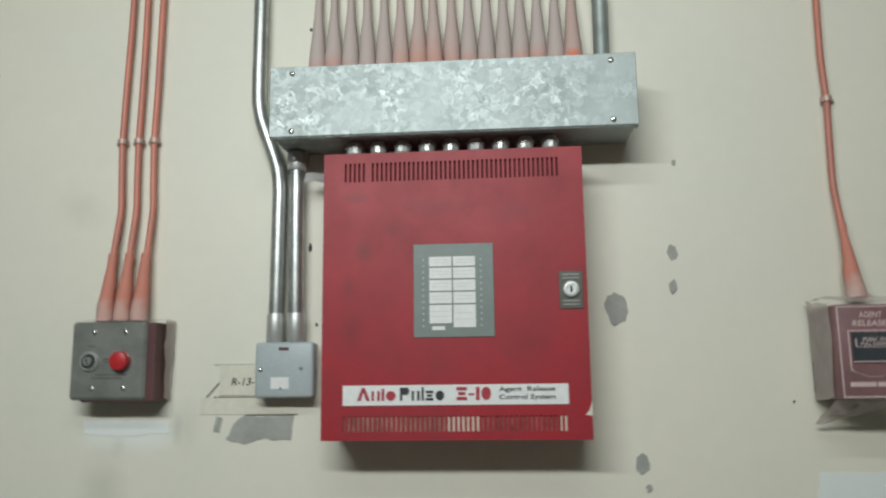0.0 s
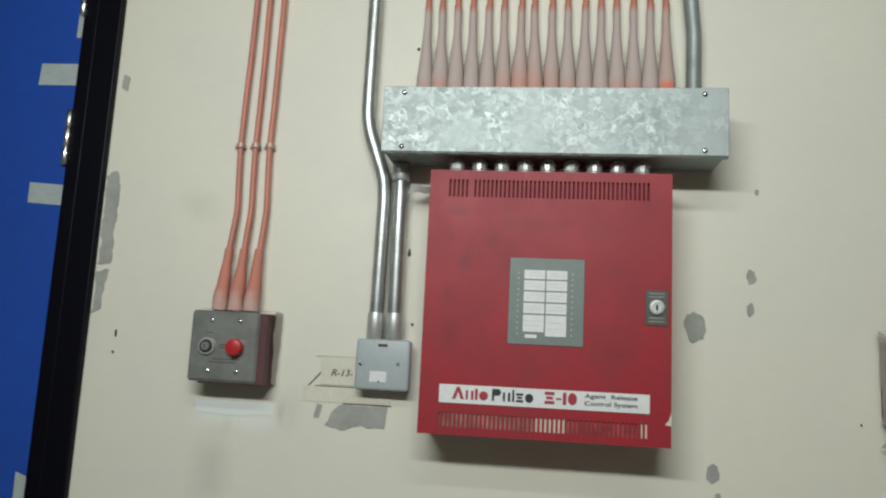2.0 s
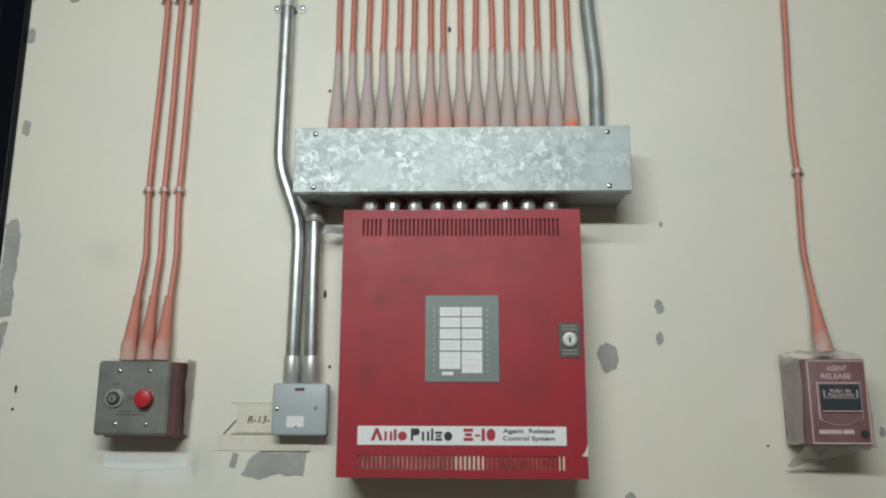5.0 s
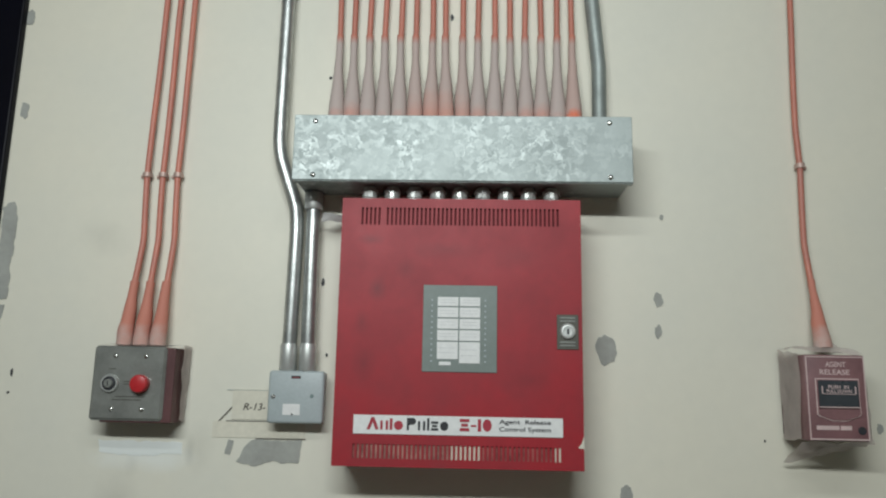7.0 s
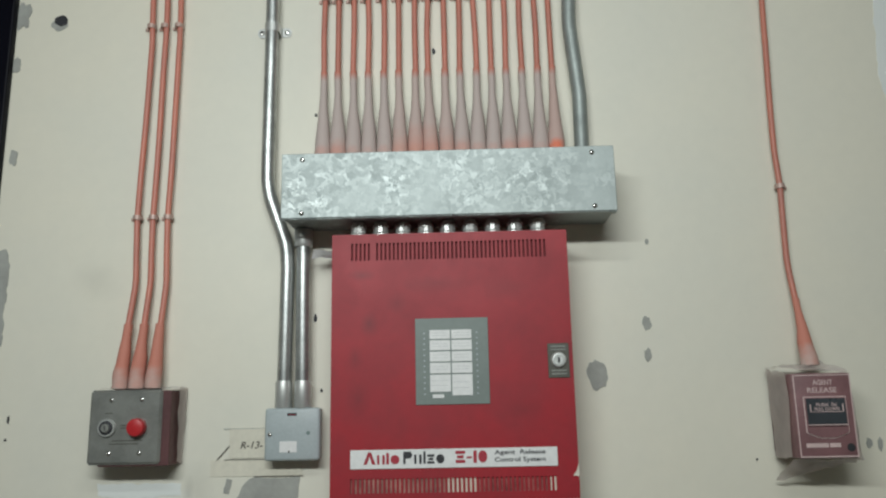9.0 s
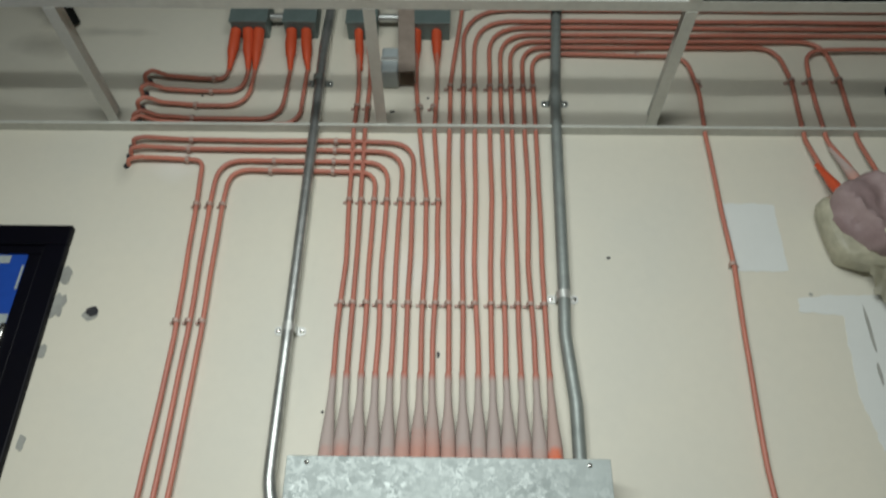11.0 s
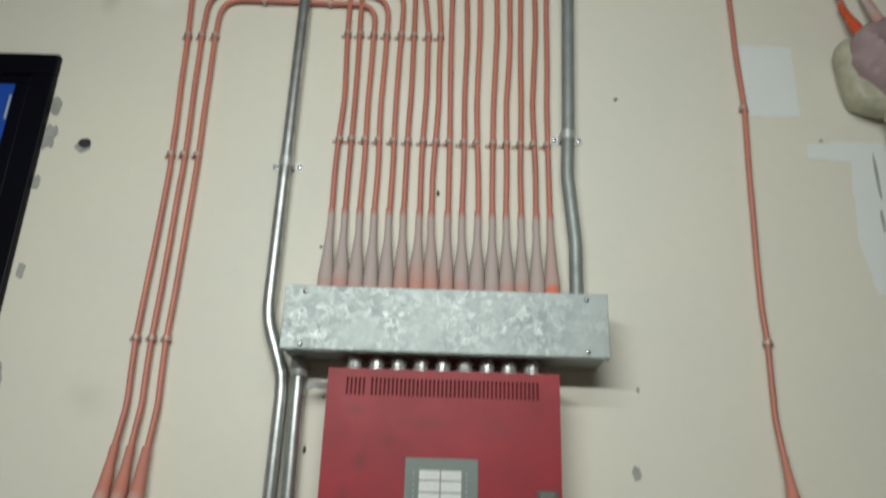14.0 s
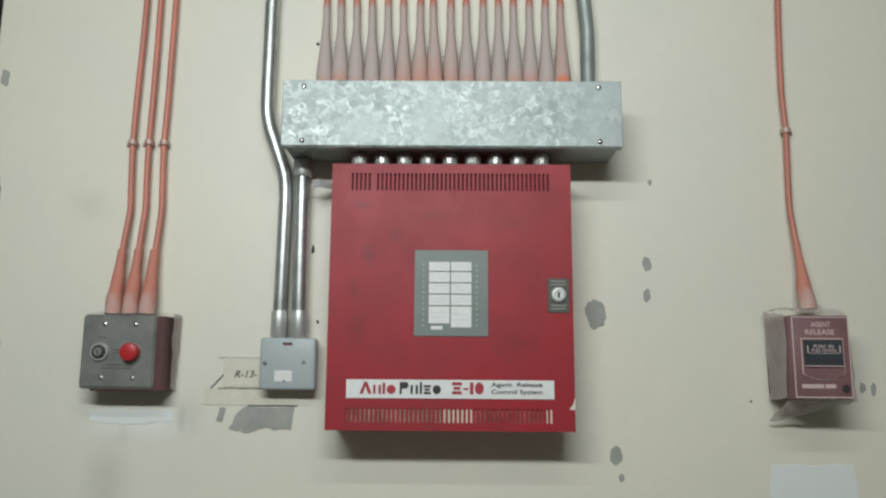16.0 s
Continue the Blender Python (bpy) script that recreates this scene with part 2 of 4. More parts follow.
M_LOCKPLATE = mat("olive_plate", (0.115, 0.11, 0.09), 0.4, 0.2, 0.15, 40, 0.04)
M_PENCIL = mat("faded_pencil", (0.10, 0.085, 0.07), 0.7)
M_INK = mat("black_ink", (0.03, 0.03, 0.035), 0.6)
M_REDINK = mat("red_ink", (0.42, 0.03, 0.05), 0.55)
M_BUTTON = mat("red_button", (0.50, 0.025, 0.03), 0.35, 0, 0.06, 30, 0.02)
M_SCREW = mat("screw_metal", (0.75, 0.74, 0.70), 0.25, 1.0, 0.08, 60, 0.05)
M_BLACKFRAME = mat("black_frame_paint", (0.003, 0.003, 0.007), 0.45, 0, 0.2, 10, 0.03, spec=0.12)
M_BLUE = mat("blue_door_film", (0.012, 0.075, 0.42), 0.42, 0, 0.12, 1.6, 0.03, 60)
M_TAPE = mat("masking_tape", (0.42, 0.47, 0.46), 0.7, 0, 0.06, 30, 0.1)
M_PATCHGREY = mat("bare_plaster", (0.405, 0.405, 0.37), 0.85, 0, 0.1, 18, 0.2, 120)
M_PATCHPALE = mat("pale_filler", (0.745, 0.765, 0.735), 0.5, 0, 0.02, 10, 0.01, fine_mix=0.03)
M_FAINTPRINT = mat("faint_print", (0.66, 0.66, 0.65), 0.5)
M_PAPER = mat("faded_paper", (0.735, 0.692, 0.575), 0.7, 0, 0.04, 20, 0.05)
M_STATION = mat("dusty_red_station", (0.25, 0.125, 0.13), 0.5, 0, 0.12, 18, 0.05)
M_STATIONDARK = mat("station_window", (0.055, 0.062, 0.070), 0.3, 0, 0.1, 18, 0.03)
M_STATIONPINK = mat("station_print", (0.66, 0.50, 0.48), 0.5, 0, 0.05, 30, 0.03)
M_PLASTIC = mat("dusty_plastic_film", (0.84, 0.74, 0.69), 0.35, 0, 0.08, 20, 0.1, 60, alpha=0.68)
M_HORN = mat("mauve_horn", (0.37, 0.275, 0.27), 0.6, 0, 0.25, 18, 0.15, 60, dirt=(0.29, 0.20, 0.20))
M_BAG = mat("yellowed_bag", (0.59, 0.56, 0.42), 0.4, 0, 0.15, 20, 0.1, 60, alpha=0.9)
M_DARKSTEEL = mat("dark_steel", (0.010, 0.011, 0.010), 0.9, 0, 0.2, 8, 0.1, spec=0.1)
M_DARKPIPE = mat("dark_pipe", (0.065, 0.072, 0.066), 0.4, 0.4, 0.15, 12, 0.05)
M_JBOX = mat("grey_junction_box", (0.19, 0.25, 0.24), 0.5, 0.3, 0.08, 15, 0.05)
M_STRUT = mat("beige_strut", (0.36, 0.29, 0.24), 0.6, 0, 0.12, 25, 0.1)
M_CLIP = mat("clip_metal", (0.60, 0.42, 0.36), 0.45, 0.2, 0.12, 60, 0.05)

# ---- mesh helpers ----


def part(name, bm, material, parent=None, label="", smooth=False):
    me = bpy.data.meshes.new(name)
    bmesh.ops.recalc_face_normals(bm, faces=bm.faces[:])
    bm.to_mesh(me)
    bm.free()
    me.materials.append(material)
    if smooth:
        me.shade_smooth()
        me.set_sharp_from_angle(angle=radians(40))
    ob = new(name, me)
    if parent:
        ob.parent = parent
    if label:
        tagged(ob, label)
    return ob


def empty(name, at, label, category, group="", kind=""):
    ob = new(name)
    ob.location = at
    ob.empty_display_size = 0.02
    return tagged(ob, label, category, group, kind)


def add_box(bm, x0, x1, y0, y1, z0, z1, bevel=0.0, seg=2):
    vs = bmesh.ops.create_cube(bm, size=1.0)["verts"]
    for v in vs:
        v.co = Vector(((x0 + x1) / 2 + v.co.x * (x1 - x0), (y0 + y1) / 2 + v.co.y * (y1 - y0), (z0 + z1) / 2 + v.co.z * (z1 - z0)))
    if bevel:
        es = list({e for v in vs for e in v.link_edges})
        bmesh.ops.bevel(bm, geom=es, offset=bevel, segments=seg, profile=0.5, affect="EDGES")
    return bm


def boxes(*specs, bevel=0.0, seg=2):
    bm = bmesh.new()
    for s in specs:
        add_box(bm, *s, bevel=bevel, seg=seg)
    return bm


def lathe(profile, at=(0, 0, 0), axis="y", n=24):
    """Turned solid: profile of (radius, height along the axis)."""
    bm = bmesh.new()
    rings = []
    for r, h in profile:
        ring = []
        for i in range(n):
            a = 2 * math.pi * i / n
            c, s = r * math.cos(a), r * math.sin(a)
            p = {"y": (c, h, s), "z": (c, s, h), "x": (h, c, s)}[axis]
            ring.append(bm.verts.new(Vector(p) + Vector(at)))
        rings.append(ring)
    for a, b in zip(rings, rings[1:]):
        for i in range(n):
            bm.faces.new((a[i], a[(i + 1) % n], b[(i + 1) % n], b[i]))
    bm.faces.new(rings[0])
    bm.faces.new(rings[-1])
    return bm


def fillet(pts, radius, n=8):
    """A path through corner points, its corners rounded off."""
    pts = [Vector(p) for p in pts]
    out = [pts[0]]
    for i in range(1, len(pts) - 1):
        a, b, c = pts[i - 1], pts[i], pts[i + 1]
        u, v = (a - b).normalized(), (c - b).normalized()
        ang = u.angle(v)
        if ang > radians(176):
            out.append(b)
            continue
        r = radius[i - 1] if isinstance(radius, (list, tuple)) else radius
        d = min(r / math.tan(ang / 2), (a - b).length * 0.49, (c - b).length * 0.49)
        p, q = b + u * d, b + v * d
        for k in range(n + 1):
            t = k / n
            out.append(p * (1 - t) ** 2 + b * 2 * t * (1 - t) * (1 + 0.0) + q * t ** 2)
    out.append(pts[-1])
    return out


def relaxed(path, step=0.04, wobble=0.0, seed=0):
    """The path cut into short steps, slightly uneven, as a hand-bent run is."""
    out = [path[0]]
    for a, b in zip(path, path[1:]):
        n = max(1, int((b - a).length / step))
        for k in range(1, n + 1):
            p = a.lerp(b, k / n)
            if wobble:
                p = p + Vector((noise.noise(Vector((seed * 7.3, p.z * 7, p.x * 7))) * wobble, 0, noise.noise(Vector((seed * 3.1 + 50, p.z * 7, p.x * 7))) * wobble))
            out.append(p)
    return out


def tube(path, radius, n=10, flat=1.0):
    """A round bar along a path; radius may be a function of the share of the length."""
    bm = bmesh.new()
    rings = []
    total = len(path) - 1
    up = Vector((0, 1, 0))
    for i, p in enumerate(path):
        a, b = path[max(0, i - 1)], path[min(total, i + 1)]
        d = (b - a).normalized()
        ref = up if abs(d.dot(up)) < 0.95 else Vector((0, 0, 1))
        s = d.cross(ref).normalized()
        w = s.cross(d).normalized()
        r = radius(i / total) if callable(radius) else radius
        rings.append([bm.verts.new(p + s * r * math.cos(2 * math.pi * k / n) + w * r * flat * math.sin(2 * math.pi * k / n)) for k in range(n)])
    for a, b in zip(rings, rings[1:]):
        for i in range(n):
            bm.faces.new((a[i], a[(i + 1) % n], b[(i + 1) % n], b[i]))
    bm.faces.new(rings[0])
    bm.faces.new(rings[-1])
    return bm


def ribbon(points, thick, z=0.0):
    """A bent strip of sheet metal: points of (x, y, half height) along it, all one piece."""
    bm = bmesh.new()
    rows = []
    for i, (x, y, h) in enumerate(points):
        a, c = points[max(0, i - 1)], points[min(len(points) - 1, i + 1)]
        d = Vector((c[0] - a[0], c[1] - a[1], 0)).normalized()
        n = Vector((-d.y, d.x, 0)) * thick / 2
        rows.append([bm.verts.new(Vector((x, y, z + s * h)) + k * n) for s, k in ((1, 1), (1, -1), (-1, -1), (-1, 1))])
    for p, q in zip(rows, rows[1:]):
        for k in range(4):
            bm.faces.new((p[k], p[(k + 1) % 4], q[(k + 1) % 4], q[k]))
    bm.faces.new(rows[0]), bm.faces.new(rows[-1])
    return bm


def blob(cx, cz, w, h, seed, y0=0.0015, rough=0.3, n=22, square=0.0):
    """A flat patch with an uneven outline, lying on the wall."""
    bm = bmesh.new()
    front, back = [], []
    for i in range(n):
        a = 2 * math.pi * i / n
        c, s = math.cos(a), math.sin(a)
        k = 1.0
        if square:
            k = (1 - square) + square / max(abs(c), abs(s))
        k *= 1 + rough * noise.noise(Vector((c * 1.7 + seed * 5.1, s * 1.7, seed))) + rough * 0.5 * noise.noise(Vector((c * 5 + seed, s * 5, seed * 2)))
        front.append(bm.verts.new((cx + c * k * w / 2, -y0, cz + s * k * h / 2)))
        back.append(bm.verts.new((cx + c * k * w / 2, 0.001, cz + s * k * h / 2)))
    bm.faces.new(front)
    for i in range(n):
        bm.faces.new((front[i], front[(i + 1) % n], back[(i + 1) % n], back[i]))
    return bm


def flake(corners, seed, rough=0.002, y0=0.0013, step=0.006):
    """A thin flake or coat on the wall: corners of (x, z), its edges broken up unevenly."""
    bm = bmesh.new()
    front, back = [], []
    for (ax, az), (bx, bz) in zip(corners, corners[1:] + corners[:1]):
        n = max(1, round(math.hypot(bx - ax, bz - az) / step))
        for k in range(n):
            p = Vector((ax + (bx - ax) * k / n, 0, az + (bz - az) * k / n))
            q = p * 70 + Vector((seed * 3.7, seed, 0))
            p += Vector((noise.noise(q) + 0.5 * noise.noise(q * 3), 0, noise.noise(q + Vector((9, 9, 9))) + 0.5 * noise.noise(q * 3 + Vector((5, 0, 0))))) * rough
            front.append(bm.verts.new((p.x, -y0, p.z)))
            back.append(bm.verts.new((p.x, 0.001, p.z)))
    bm.faces.new(front)
    for i in range(len(front)):
        j = (i + 1) % len(front)
        bm.faces.new((front[i], front[j], back[j], back[i]))
    return bm


def prism(outline, y0, y1):
    """A flat shape given by its outline of (x, z), with a front and a back."""
    bm = bmesh.new()
    f = [bm.verts.new((x, y0, z)) for x, z in outline]
    b = [bm.verts.new((x, y1, z)) for x, z in outline]
    bm.faces.new(f), bm.faces.new(b)
    for i in range(len(f)):
        j = (i + 1) % len(f)
        bm.faces.new((f[i], f[j], b[j], b[i]))
    return bm


def lettering(name, text, x, y, z, height, material, parent, width=0.0, bold=0.0):
    """Words as thin raised print facing -y; x, z at the lower left."""
    cu = bpy.data.curves.new(name, "FONT")
    cu.body, cu.size, cu.extrude, cu.offset = text, 1.0, 0.0, bold
    tmp = new(name, cu)
    me = bpy.data.meshes.new_from_object(tmp.evaluated_get(bpy.context.evaluated_depsgraph_get()))
    bpy.data.objects.remove(tmp)
    xs, ys = [v.co.x for v in me.vertices], [v.co.y for v in me.vertices]
    k = height / (max(ys) - min(ys))
    kx = width / (max(xs) - min(xs)) if width else k
    for v in me.vertices:
        v.co = Vector((x + (v.co.x - min(xs)) * kx, y, z + (v.co.y - min(ys)) * k))
    me.materials.append(material)
    ob = new(name, me)
    ob.parent = parent
    return ob


# ---- the room ----
X0, X1, Y1, DECK = -2.6, 2.4, -4.2, 3.62
part("wall_north", boxes((X0, X1, 0, 0.15, 0, DECK)), M_WALL)
part("wall_west", boxes((X0 - 0.15, X0, Y1, 0.15, 0, DECK)), M_ROOM)
part("wall_east", boxes((X1, X1 + 0.15, Y1, 0.15, 0, DECK)), M_ROOM)
part("wall_south", boxes((X0, X1, Y1 - 0.15, Y1, 0, DECK)), M_ROOM)
part("floor", boxes((X0, X1, Y1, 0, -0.1, 0)), M_FLOOR)
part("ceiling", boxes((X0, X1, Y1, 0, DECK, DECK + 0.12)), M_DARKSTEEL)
for nm, lab in (("wall_north", "cream painted wall with scuffs and bare patches"), ("wall_west", "plain pale painted wall"), ("wall_east", "plain pale painted wall"),
                ("wall_south", "plain pale painted wall"), ("floor", "grey concrete floor"), ("ceiling", "dark unfinished deck above the open ceiling grid")):
    tagged(bpy.data.objects[nm], lab, nm.split("_")[0], kind="structure")
WALL = bpy.data.objects["wall_north"]

# ceiling grid: wall angle, main runners along the wall, cross tees towards it
GZ, RUN = 2.715, (-0.372, -1.592)
grid = empty("ceiling_grid", (0, 0, 0), "off-white exposed ceiling grid with its tiles missing", "ceiling grid", kind="structure")
part("wall_angle", boxes((X0, X1, -0.026, -0.0005, GZ - 0.0085, GZ - 0.0010), (X0, X1, -0.0022, -0.0005, GZ - 0.0010, GZ + 0.016), bevel=0.0006, seg=1), M_GRID, grid)


def tee_x(y, x0, x1):
    return boxes((x0, x1, y - 0.012, y + 0.012, GZ, GZ + 0.0015))


def web_x(y, x0, x1):
    return boxes((x0, x1, y - 0.0012, y + 0.0012, GZ + 0.0015, GZ + 0.030), (x0, x1, y - 0.003, y + 0.003, GZ + 0.030, GZ + 0.036))


def tee_y(x, y0, y1):
    return boxes((x - 0.012, x + 0.012, y0, y1, GZ - 0.001, GZ + 0.0005), (x - 0.0012, x + 0.0012, y0, y1, GZ + 0.0005, GZ + 0.034), (x - 0.003, x + 0.003, y0, y1, GZ + 0.034, GZ + 0.040))


for y in RUN:
    run = part("main_runner", tee_x(y, X0, X1), M_GRID, grid)
    part("web", web_x(y, X0, X1), M_CHROME, run, "bare zinc web")
# near-white strip stands in for the line of reflected light along the runner
part("edge_strip", boxes((-0.752, 0.440, RUN[0] - 0.0115, RUN[0] - 0.0095, GZ + 0.0017, GZ + 0.0125)), M_STRIP, grid, "bare metal edge strip, its reflection put in as near-white")
for k in range(-3, 4):
    x = -0.160 + 0.612 * k
    part("cross_tee", tee_y(x, RUN[0] + 0.0125, -0.0225), M_GRID, grid)
    for near, far in zip(RUN, RUN[1:]):
        part("cross_tee", tee_y(x, far + 0.0125, near - 0.0125), M_GRID, grid)
part("tile_field", boxes((X0, X1, Y1, RUN[1] - 0.013, GZ + 0.004, GZ + 0.02)), M_TILE, grid, "white ceiling tiles behind the open bays")

# dark beam and pipes above the grid
beam = empty("steel_beam", (0, 0, 3.2), "dark steel beam under the deck along the wall", "beam", kind="structure")
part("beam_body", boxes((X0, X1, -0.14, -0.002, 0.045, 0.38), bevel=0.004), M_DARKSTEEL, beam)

# ---- galvanised trough over the panel ----


def screw(parent, x, y, z, r=0.004):
    bm = lathe([(r, 0.0), (r, -0.0012), (r * 0.6, -0.0024), (r * 0.1, -0.0026)], n=12)
    ob = part("screw", bm, M_SCREW, parent, smooth=True)
    ob.location = (x, y, z)
    return ob


trough = empty("wiring_trough", (0, 0, 1.828), "galvanised spangled steel wiring trough on the wall", "trough")
part("trough_body", boxes((-0.268, 0.268, -0.100, -0.0005, 0.002, 0.107), bevel=0.0015), M_GALV, trough)
part("cover", boxes((-0.271, 0.271, -0.1035, -0.1005, 0.0, 0.109), bevel=0.001), M_GALV, trough)
part("cover_lip", boxes((-0.2705, 0.2705, -0.1005, -0.088, -0.0012, 0.0003)), M_GALV, trough)
for x in (-0.237, 0.235):
    for z in (0.008, 0.098):
        screw(trough, x, -0.1036, z)

# ---- red control panel ----
panel = empty("control_panel", (0, 0, 1.388), "red enamelled steel release control panel with slotted door", "control panel")
PZ = 1.388
part("enclosure", boxes((-0.186, 0.186, -0.080, -0.0005, 0.001, 0.410), bevel=0.002), M_RED, panel)
# door: a sheet with two rows of vent slots cut through it
S_LO, S_HI, S_X, PITCH = (1.400 - PZ, 1.421 - PZ), (1.757 - PZ, 1.785 - PZ), 0.157, 0.00668
specs = [(-0.188, 0.188, 0.0, S_LO[0]), (-0.188, 0.188, S_LO[1], S_HI[0]), (-0.188, 0.188, S_HI[1], 0.412)]
for lo, hi in (S_LO, S_HI):
    specs += [(-0.188, -S_X, lo, hi), (S_X, 0.188, lo, hi)]
    n = round(2 * S_X / PITCH)
    for i in range(n):
        a = -S_X + i * PITCH
        if hi > 0.2 and i == 5:
            specs.append((a, a + PITCH, lo, hi))
        else:
            specs.append((a + 0.0034, a + PITCH, lo, hi))
door = part("door", boxes(*[(x0, x1, -0.0975, -0.0955, z0, z1) for x0, x1, z0, z1 in specs]), M_RED, panel, "red door with vent slots top and bottom")
rim = [(-0.188, -0.186, 0.0, 0.412), (0.186, 0.188, 0.0, 0.412), (-0.186, 0.186, 0.0, 0.002), (-0.186, 0.186, 0.410, 0.412)]
part("door_flange", boxes(*[(x0, x1, -0.0955, -0.079, z0, z1) for x0, x1, z0, z1 in rim]), M_RED, panel)
# shade inside the cabinet, put into dark and dim red sheets
part("slot_shade", boxes((-0.17, 0.17, -0.0925, -0.0915, 0.355, 0.405)), M_SLOT, panel, "dark red sheet holding the shade behind the upper slots")
part("slot_shade", boxes((-0.17, 0.17, -0.0943, -0.0933, 0.004, 0.045)), M_DIM, panel, "dim red sheet behind the lower slots")
for x0, x1, mt in ((-0.012, 0.036, M_BOARD), (0.145, 0.158, M_BOARD), (-0.150, -0.0125, M_FAINT)):
    part("inner_board", boxes((x0, x1, -0.0953, -0.0944, 0.006, 0.040)), mt, panel, "pale board behind the slots")
part("paint_chip", prism([(0.1884, 0.032), (0.1884, 0.052), (0.1845, 0.040), (0.1790, 0.033)], -0.0979, -0.0940), M_PAPER, panel, "pale chip at the door's edge")

# indicator window with two columns of white cards
win = part("indicator_window", boxes((-0.056, 0.058, -0.0990, -0.0976, 0.141, 0.274), bevel=0.0006, seg=1), M_KEYPLATE, panel, "grey-green indicator film")
rows = (0.256, 0.240, 0.2225, 0.205, 0.187, 0.153)
for cx, x0, x1 in ((0, -0.0335, -0.0015), (1, 0.0005, 0.0320)):
    for a, b in zip(rows, rows[1:]):
        lo = b + 0.0014
        if cx == 0 and b == rows[-1]:
            lo += 0.006
        for q in (0.35, 0.62):
            zz = lo + (a - lo) * q
            part("print_bar", boxes((x0 + 0.003, x1 - 0.004, -0.1000, -0.0997, zz, zz + 0.0007)), M_FAINTPRINT, win)
        part("card", boxes((x0, x1, -0.0998, -0.0992, lo, a - 0.0006), bevel=0.00025, seg=1), M_WHITE, win)
part("card", boxes((-0.030, -0.012, -0.0998, -0.0992, 0.151, 0.1565), bevel=0.0002, seg=1), M_WHITE, win)
for sx in (-0.042, 0.040):
    for k in range(12):
        part("lamp_dot", boxes((sx - 0.0013, sx + 0.0013, -0.0998, -0.0992, 0.156 + k * 0.0085, 0.1583 + k * 0.0085)), M_PVC, win)

# key lock
plate = part("lock_plate", boxes((0.149, 0.182, -0.0992, -0.0976, 0.178, 0.231), bevel=0.0005, seg=1), M_LOCKPLATE, panel, "dark olive lock plate")
ob = part("lock_cylinder", lathe([(0.0118, 0), (0.0118, -0.0030), (0.0100, -0.0048), (0.0072, -0.0050), (0.0066, -0.0038), (0.001, -0.0036)], n=28), M_FIT, plate, "bright round key lock", True)
ob.location = (0.1655, -0.0992, 0.2055)
part("keyhole", boxes((0.1640, 0.1670, -0.1044, -0.1028, 0.2010, 0.2090)), M_INK, plate)
for z in (0.183, 0.188, 0.220, 0.225):
    part("print_bar", boxes((0.154, 0.177, -0.0997, -0.0993, z, z + 0.0022)), M_STEEL, plate)

# white banner: name in plain blocks, the rest in words
banner = part("banner", boxes((-0.157, 0.157, -0.0990, -0.0976, 0.0475, 0.0755), bevel=0.0006, seg=1), M_WHITE, panel, "white name strip")
CAP, LOW, BZ = 0.0180, 0.0134, 0.0542


def mark(kind, w, h):
    """One plain print shape of that width and height, standing on z = 0."""
    if kind == "wedge":
        return [[(0, 0), (w * 0.28, 0), (w * 0.5, h * 0.62), (w * 0.72, 0), (w, 0), (w * 0.62, h), (w * 0.38, h)]]
    if kind == "pair":
        return [[(0, 0), (w * 0.30, 0), (w * 0.30, h), (0, h)], [(w * 0.68, 0), (w, 0), (w, h), (w * 0.68, h)]]
    if kind == "disc":
        return [[(w / 2 + w / 2 * math.cos(a * math.pi / 10), h / 2 + h / 2 * math.sin(a * math.pi / 10)) for a in range(20)]]
    if kind == "flag":
        return [[(0, 0), (w * 0.24, 0), (w * 0.24, h * 0.42), (w * 0.8, h * 0.46), (w, h * 0.72), (w * 0.8, h), (0, h)]]
    if kind == "bars":
        return [[(0, 0), (w, 0), (w, h * 0.26), (0, h * 0.26)], [(w * 0.15, h * 0.38), (w * 0.85, h * 0.38), (w * 0.85, h * 0.62), (w * 0.15, h * 0.62)], [(0, h * 0.74), (w, h * 0.74), (w, h), (0, h)]]
    return [[(0, 0), (w, 0), (w, h), (0, h)]]


for start, gap, ink, marks in ((-0.1367, 0.0022, M_REDINK, (("wedge", 0.0185, CAP), ("pair", 0.0118, LOW), ("bar", 0.0042, 0.0165), ("disc", 0.0136, LOW))),
                               (-0.0762, 0.0026, M_INK, (("flag", 0.0140, CAP), ("pair", 0.0112, LOW), ("bar", 0.0034, CAP), ("bars", 0.0108, LOW), ("disc", 0.0125, LOW))),
                               (0.0030, 0.0022, M_REDINK, (("bars", 0.0145, CAP), ("dash", 0.0080, 0.0028), ("bar", 0.0052, CAP), ("disc", 0.0135, CAP)))):
    x = start
    for kind, w, h in marks:
        lift = 0.0066 if kind == "dash" else 0.0
        for shape in mark(kind, w, h):
            part("print_shape", prism([(x + px, BZ + lift + pz) for px, pz in shape], -0.0996, -0.0989), ink, banner)
        x += w + gap
lettering("print_word", "Agent  Release", 0.062, -0.0994, 0.0638, 0.0086, M_INK, banner, 0.077, 0.018)
lettering("print_word", "Control System", 0.062, -0.0994, 0.0530, 0.0086, M_INK, banner, 0.077, 0.018)

# couplings between trough and panel
nipple = empty("conduit_coupling", (-0.1505, -0.058, 1.800), "bright zinc coupling between panel and trough", "conduit fitting", "couplings on the panel")
part("nipple", lathe([(0.0098, 0), (0.0098, 0.028)], axis="z", n=20), M_FIT, nipple, smooth=True)
part("locknut", lathe([(0.0142, 0), (0.0150, 0.002), (0.0150, 0.007), (0.0125, 0.010), (0.0122, 0.017), (0.0140, 0.0175), (0.0140, 0.022), (0.012, 0.024)], axis="z", n=12), M_FIT, nipple)
